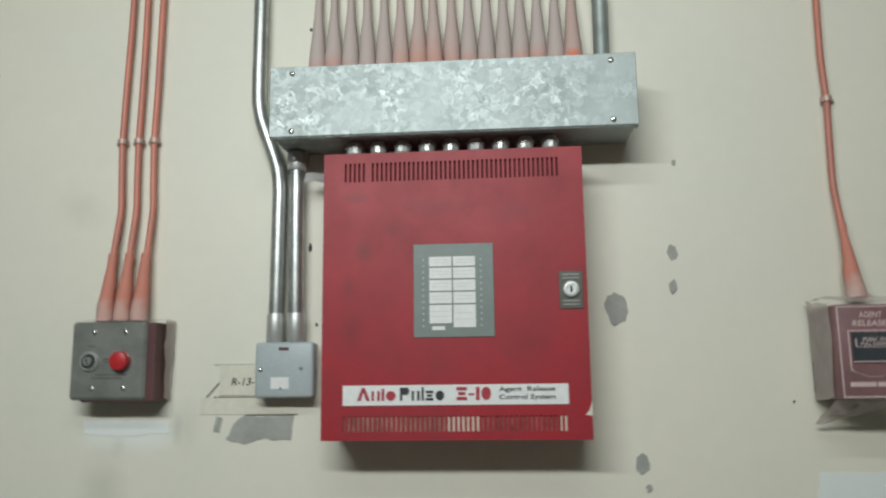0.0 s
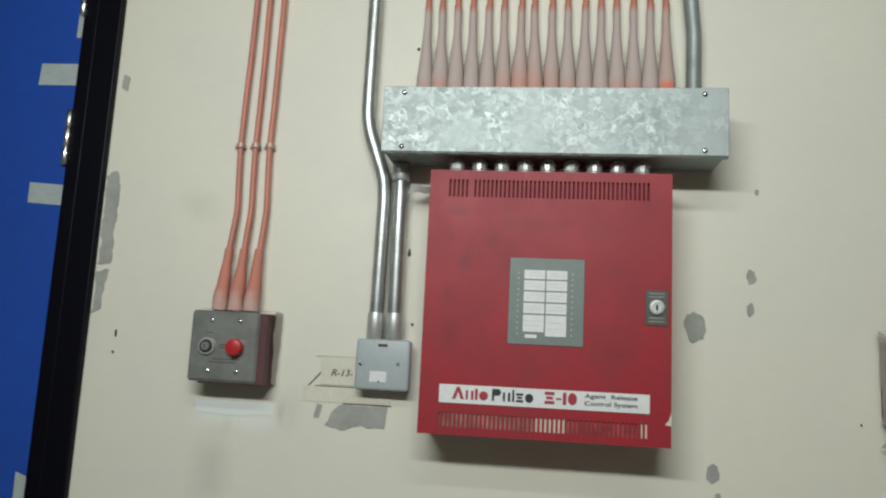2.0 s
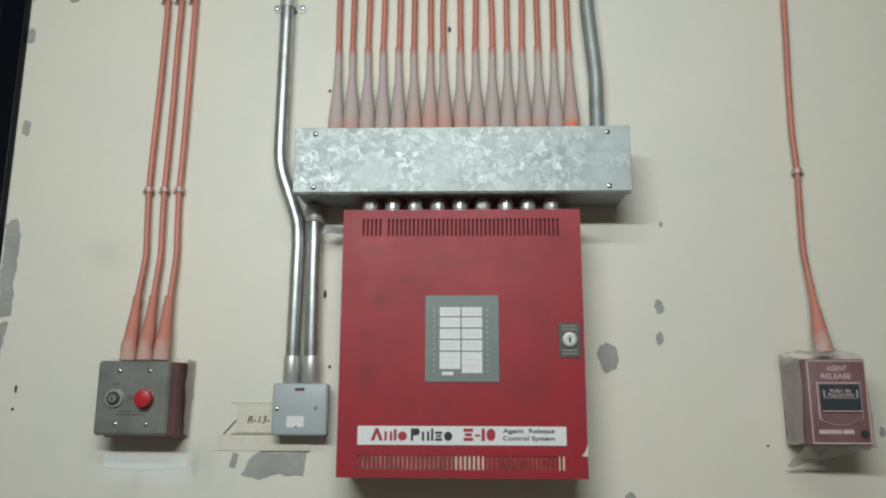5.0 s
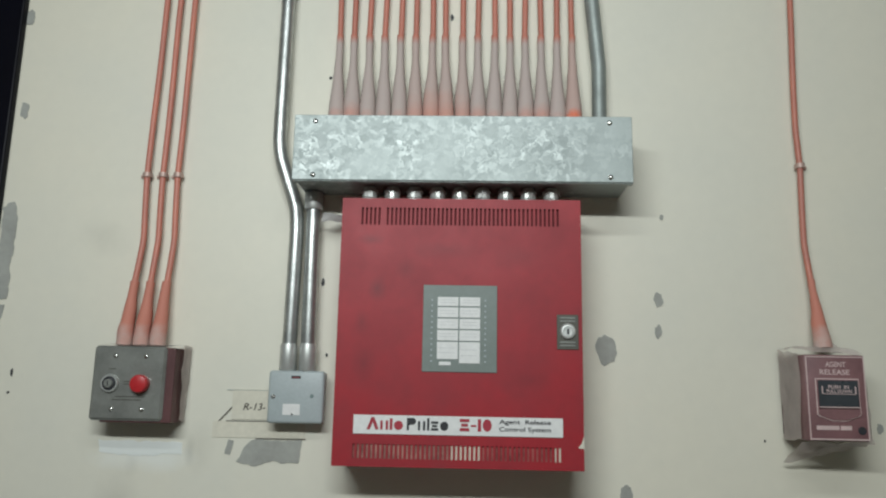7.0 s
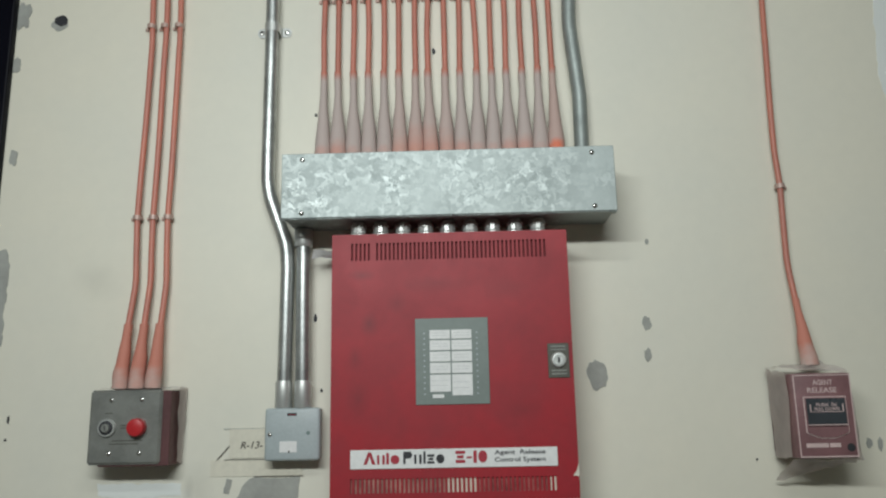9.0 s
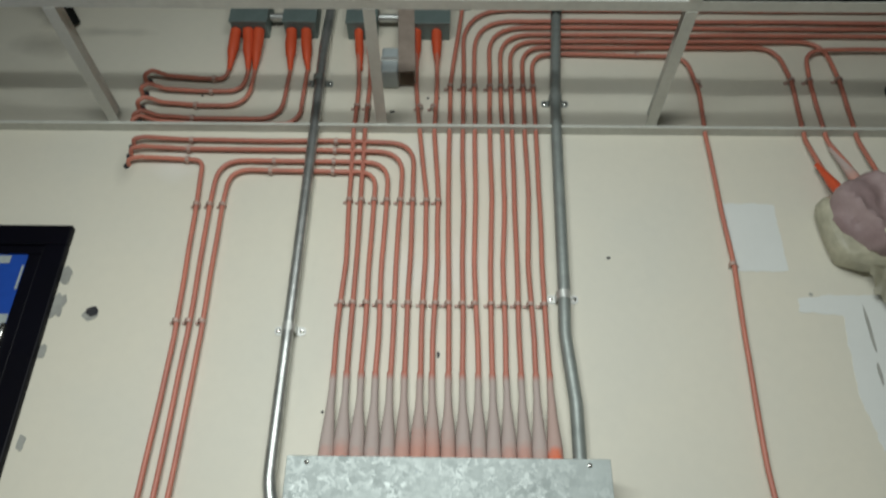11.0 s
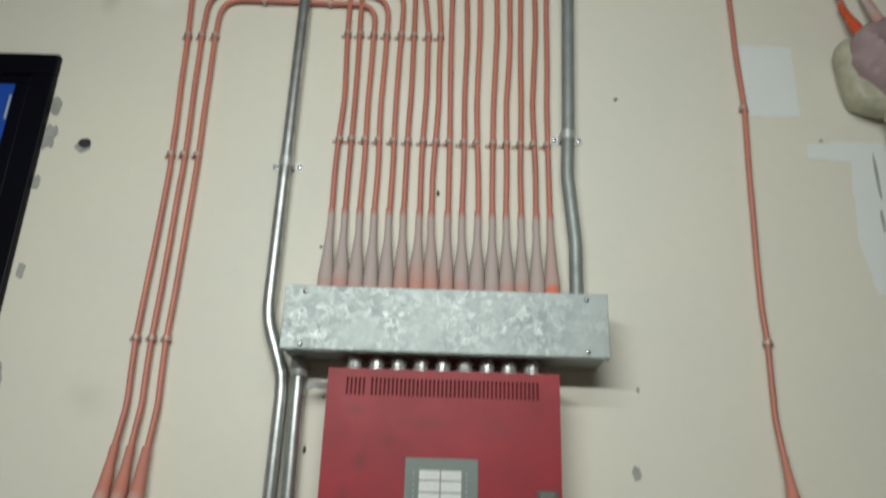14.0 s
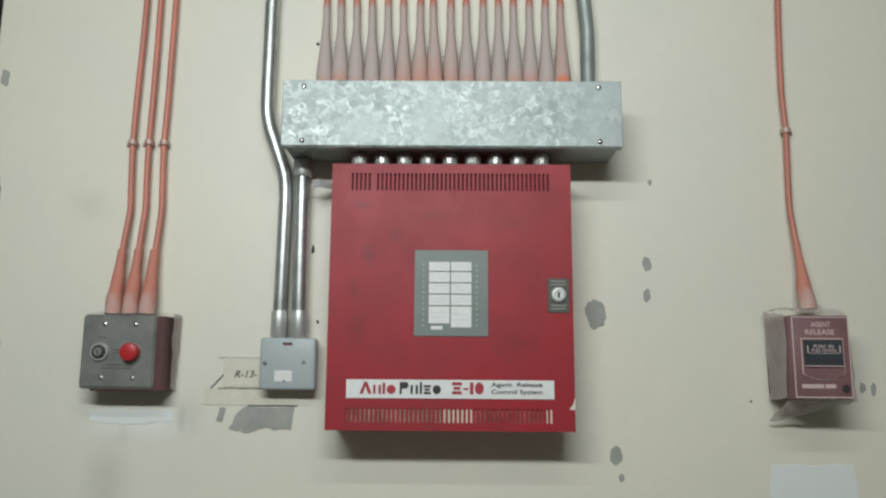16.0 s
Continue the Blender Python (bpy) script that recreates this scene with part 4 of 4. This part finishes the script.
crumpled("film", [((-0.047, -0.010, 0.138), (-0.046, -0.012, -0.004)), ((-0.0475, -0.085, 0.127), (-0.0475, -0.080, 0.002))], M_PLASTIC, rs, "crinkled dusty plastic film", 0.006, 2)
crumpled("film", [((-0.052, -0.020, -0.040), (0.030, -0.030, -0.018)), ((-0.044, -0.075, -0.002), (0.046, -0.092, -0.001))], M_PLASTIC, rs, "torn film hanging below", 0.010, 5)
crumpled("film", [((0.0465, -0.030, 0.120), (0.0465, -0.030, -0.006)), ((0.0475, -0.092, 0.126), (0.0500, -0.094, -0.004))], M_PLASTIC, rs, "crinkled dusty plastic film", 0.005, 7)

# ---- horn in a plastic bag ----
hn = empty("alarm_horn", (0.835, 0, 2.44), "mauve round alarm horn wrapped in a yellowed plastic bag", "alarm horn")
part("back_box", boxes((-0.035, 0.075, -0.040, -0.0005, -0.045, 0.080), bevel=0.006), M_SALMON, hn, smooth=True)
hb = lathe([(0.030, -0.034), (0.070, -0.036), (0.088, -0.044), (0.095, -0.060), (0.092, -0.078), (0.082, -0.093), (0.066, -0.104), (0.046, -0.110), (0.028, -0.110), (0.014, -0.104), (0.002, -0.100)], n=56)
bmesh.ops.subdivide_edges(hb, edges=hb.edges[:], cuts=1, use_grid_fill=True)
for v in hb.verts:
    # film hanging in slack upright folds
    fold = 0.7 * math.sin(95 * v.co.x + 18 * v.co.z + 3 * noise.noise(v.co * 13)) + 0.7 * noise.noise(v.co * 19) + 0.45 * noise.noise(v.co * 48)
    v.co += Vector((v.co.x, 0, v.co.z)).normalized() * 0.006 * noise.noise(v.co * 16) + Vector((0, -0.0115 * fold, 0))
ob = part("horn_body", hb, M_HORN, hn, "mauve film-covered horn", True)
ob.location = (0.042, 0, 0.014)
knot = lathe([(0.003, 0.0), (0.014, -0.006), (0.017, -0.014), (0.010, -0.022), (0.002, -0.024)], n=18)
for v in knot.verts:
    v.co += Vector((0.004 * noise.noise(v.co * 90), 0, 0.005 * noise.noise(v.co * 80 + Vector((2, 0, 0)))))
ob = part("film_knot", knot, M_BAG, hn, "gathered end of the film", True)
ob.location = (0.030, -0.096, -0.050)
bag = bmesh.new()
add_box(bag, -0.068, 0.135, -0.064, -0.004, -0.098, 0.072, bevel=0.030, seg=4)
bmesh.ops.subdivide_edges(bag, edges=bag.edges[:], cuts=3, use_grid_fill=True)
for v in bag.verts:
    k = noise.noise(v.co * 22 + Vector((4, 0, 0))) + 0.6 * noise.noise(v.co * 55)
    v.co += Vector((0.007 * k, -0.008 * abs(k) if v.co.y < -0.02 else 0, 0.007 * noise.noise(v.co * 25 + Vector((0, 7, 0)))))
    dx, dz = v.co.x - 0.035, v.co.z + 0.005
    far = math.hypot(dx, dz)
    if far > 0.100 and dz < 0:
        pull = 1 - 0.75 * (far - 0.100) / far
        v.co.x, v.co.z = 0.035 + dx * pull, -0.005 + dz * pull
ob = part("bag", bag, M_BAG, hn, "crinkled yellowed plastic bag", True)
crumpled("bag_tail", [((0.002, -0.052, -0.078), (0.044, -0.052, -0.074)), ((0.012, -0.020, -0.145), (0.055, -0.018, -0.200))], M_BAG, hn, "twisted tail of the bag", 0.012, 9)

# ---- junction boxes above the grid ----


def jbox(x0, x1, z0, z1, y, label):
    ob = empty("junction_box", ((x0 + x1) / 2, 0, z0), label, "junction box", "junction boxes above the grid")
    w = (x1 - x0) / 2
    part("box_body", boxes((-w + 0.002, w - 0.002, -y + 0.004, -0.0005, 0.001, z1 - z0 - 0.001), bevel=0.002), M_JBOX, ob)
    part("lid", boxes((-w, w, -y - 0.002, -y + 0.0035, 0, z1 - z0), bevel=0.0012), M_JBOX, ob)
    return ob


JL = "grey steel junction box above the ceiling grid"
jbox(-0.548, -0.455, 3.002, 3.098, 0.056, JL)
jbox(-0.417, -0.334, 3.002, 3.098, 0.056, JL)
jbox(-0.262, -0.185, 3.000, 3.094, 0.056, JL)
jbox(-0.118, -0.006, 3.000, 3.094, 0.056, JL)
jbox(-0.075, 0.048, 3.105, 3.165, 0.030, "small grey steel box beside the junction boxes")
for x0, x1 in ((-0.455, -0.417), (-0.185, -0.118)):
    ob = empty("box_nipple", ((x0 + x1) / 2, -0.032, 3.045), "short zinc pipe joining two junction boxes", "conduit fitting")
    part("pipe", lathe([(0.009, x0 - (x0 + x1) / 2 + 0.001), (0.009, x1 - (x0 + x1) / 2 - 0.001)], axis="x", n=16), M_EMT, ob, smooth=True)
for x in (-0.470, -0.393, -0.349, -0.072):
    c = conduit([(x, -0.03, 3.094), (x + 0.004, -0.03, 3.18), (x + 0.010, -0.045, 3.30)], 0.3, 0.0115, M_DARKPIPE, "dark conduit rising from a junction box")

st = empty("strut_hanger", (-0.106, -0.004, 2.842), "beige channel hanger standing off the wall", "hanger")
st.rotation_euler = (0, radians(-2.5), 0)
part("channel", boxes((-0.020, -0.017, -0.055, -0.012, 0, 0.52), (0.017, 0.020, -0.055, -0.012, 0, 0.52), (-0.017, 0.017, -0.055, -0.052, 0, 0.52)), M_STRUT, st)
ob = empty("pull_fitting", (-0.146, 0, 2.840), "grey-green metal conduit body on the wall", "conduit fitting")
part("body", boxes((-0.021, 0.019, -0.060, -0.0005, 0, 0.078), bevel=0.006, seg=3), M_PVC, ob, smooth=True)
part("band", boxes((-0.0220, 0.0195, -0.0610, -0.0300, 0.034, 0.046), bevel=0.001), M_FIT, ob)

for x in (0.590, 0.797):
    ob = empty("pipe_clamp", (x, -0.024, 3.128), "zinc beam clamp above the high conduit", "clamp")
    part("clamp", boxes((-0.010, 0.010, -0.024, 0.020, -0.016, 0.022), bevel=0.002), M_GREY, ob)
    for dx in (-0.006, 0.006):
        part("bolt", lathe([(0.0035, 0.022), (0.0035, 0.036), (0.001, 0.038)], at=(dx, -0.016, 0), axis="z", n=10), M_SCREW, ob)
ob = empty("drain_hose", (-1.135, -0.21, 3.34), "thick dark hose hanging from the deck against the wall", "hose")
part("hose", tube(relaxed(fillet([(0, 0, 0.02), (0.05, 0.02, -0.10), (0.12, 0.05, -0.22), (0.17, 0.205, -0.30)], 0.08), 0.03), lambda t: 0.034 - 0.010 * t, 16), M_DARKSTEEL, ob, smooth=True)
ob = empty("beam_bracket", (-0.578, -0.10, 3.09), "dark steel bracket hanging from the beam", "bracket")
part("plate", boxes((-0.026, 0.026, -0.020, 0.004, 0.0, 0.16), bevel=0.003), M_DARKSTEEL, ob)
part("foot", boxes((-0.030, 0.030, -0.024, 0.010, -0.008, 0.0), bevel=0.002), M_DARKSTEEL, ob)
# thick dark pipes high up along the wall; the third added to darken it
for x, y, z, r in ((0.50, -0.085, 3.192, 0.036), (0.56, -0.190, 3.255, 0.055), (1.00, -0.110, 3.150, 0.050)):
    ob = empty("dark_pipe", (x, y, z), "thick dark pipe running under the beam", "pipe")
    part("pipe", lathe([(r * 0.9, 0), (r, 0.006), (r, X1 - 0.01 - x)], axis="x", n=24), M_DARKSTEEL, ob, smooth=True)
# added dark box, stands in for shade at the wall's upper left
ob = empty("sheet_duct", (-1.13, 0, 3.185), "dark box added over the shaded top of the wall", "duct")
part("shade_box_body", boxes((-1.40, 0.0, -0.20, -0.0005, 0.0, 0.056), bevel=0.004), M_DARKSTEEL, ob)
part("shade_box_edge", boxes((-0.030, 0.004, -0.206, -0.0005, -0.006, 0.050), bevel=0.002), M_DARKSTEEL, ob)
ob = empty("cable_gland", (1.055, 0, 2.82), "dark green metal fitting on the wall", "conduit fitting")
part("body", boxes((-0.03, 0.06, -0.045, -0.0005, -0.02, 0.03), bevel=0.006), M_DARKPIPE, ob, smooth=True)
part("nut", lathe([(0.012, -0.045), (0.012, -0.056), (0.008, -0.058)], at=(-0.012, 0, 0.012), n=6), M_FIT, ob)

# ---- blue door in a black frame ----
dr = empty("door_1", (-0.80, 0, 0), "blue film-covered door in a black steel frame", "door", kind="structure")
fr = part("door_frame", boxes((-0.048, 0.0, -0.016, 0.0, 0.002, 2.392), (-1.13, 0.0, -0.016, 0.0, 2.392, 2.440), (-1.13, -1.078, -0.016, 0.0, 0.002, 2.392), bevel=0.003), M_BLACKFRAME, dr, "glossy black frame")
part("frame_stop", boxes((-0.077, -0.049, -0.0115, 0.0, 0.002, 2.371), (-1.077, -0.049, -0.0115, 0.0, 2.372, 2.391), (-1.077, -1.052, -0.0115, 0.0, 0.002, 2.371), bevel=0.002), M_BLACKFRAME, fr, "recessed inner step of the frame")
part("door_leaf", boxes((-1.052, -0.0775, -0.008, 0.0, 0.01, 2.371)), M_BLUE, dr, "bright blue film on the door")
for z in (1.87, 2.16, 1.03, 0.3):
    hg = part("hinge", lathe([(0.0045, -0.052), (0.0062, -0.050), (0.0062, -0.018), (0.0056, -0.017), (0.0062, -0.016), (0.0062, 0.016), (0.0056, 0.017), (0.0062, 0.018), (0.0062, 0.050), (0.0045, 0.052)], axis="z", n=14), M_SCREW, dr, "bright steel hinge", True)
    hg.location = (-0.0785, -0.0130, z)
for k, (z, w, h) in enumerate(((1.992, 0.075, 0.042), (1.762, 0.066, 0.038), (1.24, 0.02, 0.05))):
    tp = boxes((-0.078 - w, -0.0778, -0.0092, -0.0082, z - h / 2, z + h / 2))
    for v in tp.verts:
        if v.co.x < -0.09:
            v.co.z += 0.003 * (k - 1) + 0.004
            v.co.x += 0.008 * noise.noise(v.co * 40 + Vector((k, 0, 0)))
    part("tape", tp, M_TAPE, dr, "grey masking tape strip")
for x0, x1, z0, z1 in ((-0.155, -0.112, 2.350, 2.368), (-0.084, -0.0795, 2.290, 2.345), (-0.150, -0.0790, 2.190, 2.235), (-0.088, -0.0785, 2.065, 2.140)):
    part("tape", boxes((x0, x1, -0.0092, -0.0082, z0, z1)), M_TAPE, dr, "grey masking tape strip")

# ---- marks on the wall ----


def patch(name, cx, cz, w, h, seed, material, label, rough=0.3, square=0.0, n=22, y0=0.0015):
    ob = part(name, blob(cx, cz, w, h, seed, y0, rough, n, square), material, WALL)
    return tagged(ob, label)


for cx, cz, w, h, sd, sq in ((0.2405, 1.574, 0.034, 0.046, 17, 0.1), (0.329, 1.656, 0.014, 0.024, 2, 0.2), (0.327, 1.604, 0.012, 0.022, 3, 0.0), (0.339, 1.797, 0.006, 0.010, 4, 0.0),
                         (0.268, 1.345, 0.019, 0.027, 7, 0.2), (0.276, 1.310, 0.010, 0.012, 8, 0.0),
                         (-0.783, 1.98, 0.014, 0.03, 11, 0.2), (-0.792, 2.33, 0.024, 0.04, 12, 0.3), (-0.790, 2.26, 0.026, 0.05, 13, 0.4), (-0.794, 2.16, 0.016, 0.03, 14, 0.3)):
    patch("bare_patch", cx, cz, w, h, sd, M_PATCHGREY, "bare grey patch where paint came off", 0.35, sq)
for corners, sd, rough in (([(-0.337, 1.417), (-0.253, 1.419), (-0.258, 1.381), (-0.300, 1.384), (-0.335, 1.376), (-0.360, 1.383), (-0.346, 1.407)], 5, 0.003),
                           ([(-0.374, 1.417), (-0.365, 1.415), (-0.371, 1.394), (-0.380, 1.396)], 6, 0.003),
                           ([(-0.7975, 1.800), (-0.778, 1.812), (-0.770, 1.780), (-0.774, 1.700), (-0.772, 1.640), (-0.7975, 1.640)], 9, 0.005),
                           ([(-0.7975, 1.628), (-0.774, 1.630), (-0.780, 1.600), (-0.783, 1.560), (-0.7975, 1.548)], 10, 0.004)):
    tagged(part("bare_patch", flake(corners, sd, rough), M_PATCHGREY, WALL), "bare grey patch where paint came off")
for corners, sd, lab in (([(0.587, 2.521), (0.698, 2.518), (0.696, 2.354), (0.584, 2.353)], 21, "pale filled and sanded patch of wall"),
                         ([(-0.588, 1.412), (-0.449, 1.411), (-0.450, 1.393), (-0.520, 1.388), (-0.586, 1.392)], 23, "pale strip of filler below the button box"),
                         ([(0.702, 2.292), (0.760, 2.300), (0.980, 2.302), (0.980, 1.980), (0.790, 1.985), (0.772, 2.089), (0.783, 2.255), (0.740, 2.258), (0.700, 2.262)], 24, "pale repaired band of wall"),
                         ([(0.515, 1.331), (0.648, 1.335), (0.660, 1.150), (0.505, 1.140)], 25, "pale filled patch low on the wall")):
    tagged(part("filler_patch", flake(corners, sd, 0.0035, 0.0008, 0.008), M_PATCHPALE, WALL), lab)
for cx, cz, w, h, sd in ((0.329, 2.381, 0.008, 0.006, 31), (-0.748, 1.518, 0.004, 0.012, 32), (-0.750, 1.485, 0.004, 0.004, 33), (-0.236, 2.045, 0.005, 0.006, 34), (-0.0215, 2.162, 0.006, 0.012, 35), 
                         (0.49, 1.432, 0.003, 0.004, 37), (-0.56, 2.83, 0.006, 0.006, 38), (-0.14, 2.77, 0.012, 0.006, 40), (-0.232, 1.677, 0.006, 0.014, 43), (-0.220, 1.556, 0.004, 0.006, 44), (-0.057, 2.812, 0.006, 0.006, 45), (-0.032, 2.812, 0.006, 0.006, 46), (-0.594, 2.814, 0.006, 0.006, 47), (0.730, 2.301, 0.008, 0.006, 48), (0.672, 1.455, 0.010, 0.016, 41), (0.690, 1.452, 0.008, 0.022, 42)):
    patch("scuff", cx, cz, w, h, sd, M_PATCHGREY if cx > 0.6 else M_INK, "small dark mark on the wall", 0.5, 0, 12)
for cz, h, sd in ((2.226, 0.100, 71), (2.134, 0.050, 72)):
    patch("scuff", 0.828 - (2.226 - cz) * 0.05, cz, 0.007, h, sd, M_PATCHGREY, "long grey scrape on the wall", 0.3, 0, 16)
# the hole has no depth, its inner shade is a flat black patch
hole = patch("hole_shade", -0.717, 2.246, 0.024, 0.022, 51, M_INK, "flat black patch for the shaded inside of a knocked hole", 0.25, 0, 16, 0.0018)
patch("hole_rim", -0.7195, 2.240, 0.030, 0.026, 52, M_PATCHGREY, "crumbled rim of the hole", 0.3, 0, 16, 0.0012)

# cable holes, likewise flat black in place of inner shade
for z in (2.606, 2.634, 2.660, 2.722, 2.736, 2.775, 2.818, 2.858):
    patch("hole_shade", -0.7285, z, 0.014, 0.016, 60 + z, M_INK, "flat black patch for the shaded hole round a cable", 0.25, 0, 14, 0.0018)

# old label stuck to the wall beside the grey box
nt_ = empty("wall_label", (-0.34, 0, 1.465), "faded paper label with a handwritten code on wall", "label")
part("paper", boxes((-0.032, 0.030, -0.0016, -0.0004, -0.016, 0.033), bevel=0.0002, seg=1), M_PAPER, nt_)
part("paper", boxes((-0.062, 0.090, -0.0012, -0.0004, -0.045, -0.0185), bevel=0.0002, seg=1), M_PAPER, nt_)
part("pencil_line", boxes((-0.040, 0.034, -0.0022, -0.0017, -0.0190, -0.0178)), M_PENCIL, nt_)
sl = boxes((-0.0325, -0.0305, -0.0022, -0.0017, -0.0185, 0.004))
for v in sl.verts:
    v.co.x += (v.co.z - 0.004) * 0.9
part("pencil_line", sl, M_PENCIL, nt_)
word = lettering("print_word", "R-13-", -0.0130, -0.0021, -0.0010, 0.0115, M_PENCIL, nt_, 0.036, 0.012)
for v in word.data.vertices:
    v.co.x += 0.25 * v.co.z
part("pencil_line", boxes((-0.042, 0.030, -0.0022, -0.0017, 0.0312, 0.0319)), M_TAPE, nt_)
part("pencil_line", boxes((0.010, 0.092, -0.0022, -0.0013, -0.0462, -0.0450)), M_PENCIL, nt_)
# strip of torn tape behind the panel's corner
ob = empty("torn_tape", (-0.2, 0, 1.780), "torn white tape end behind the red panel", "tape")
crumpled("strip", [((-0.030, -0.064, -0.010), (0.016, -0.004, 0.000)), ((-0.026, -0.058, 0.006), (0.016, -0.004, 0.014))], M_WHITE, ob, "", 0.006, 17)
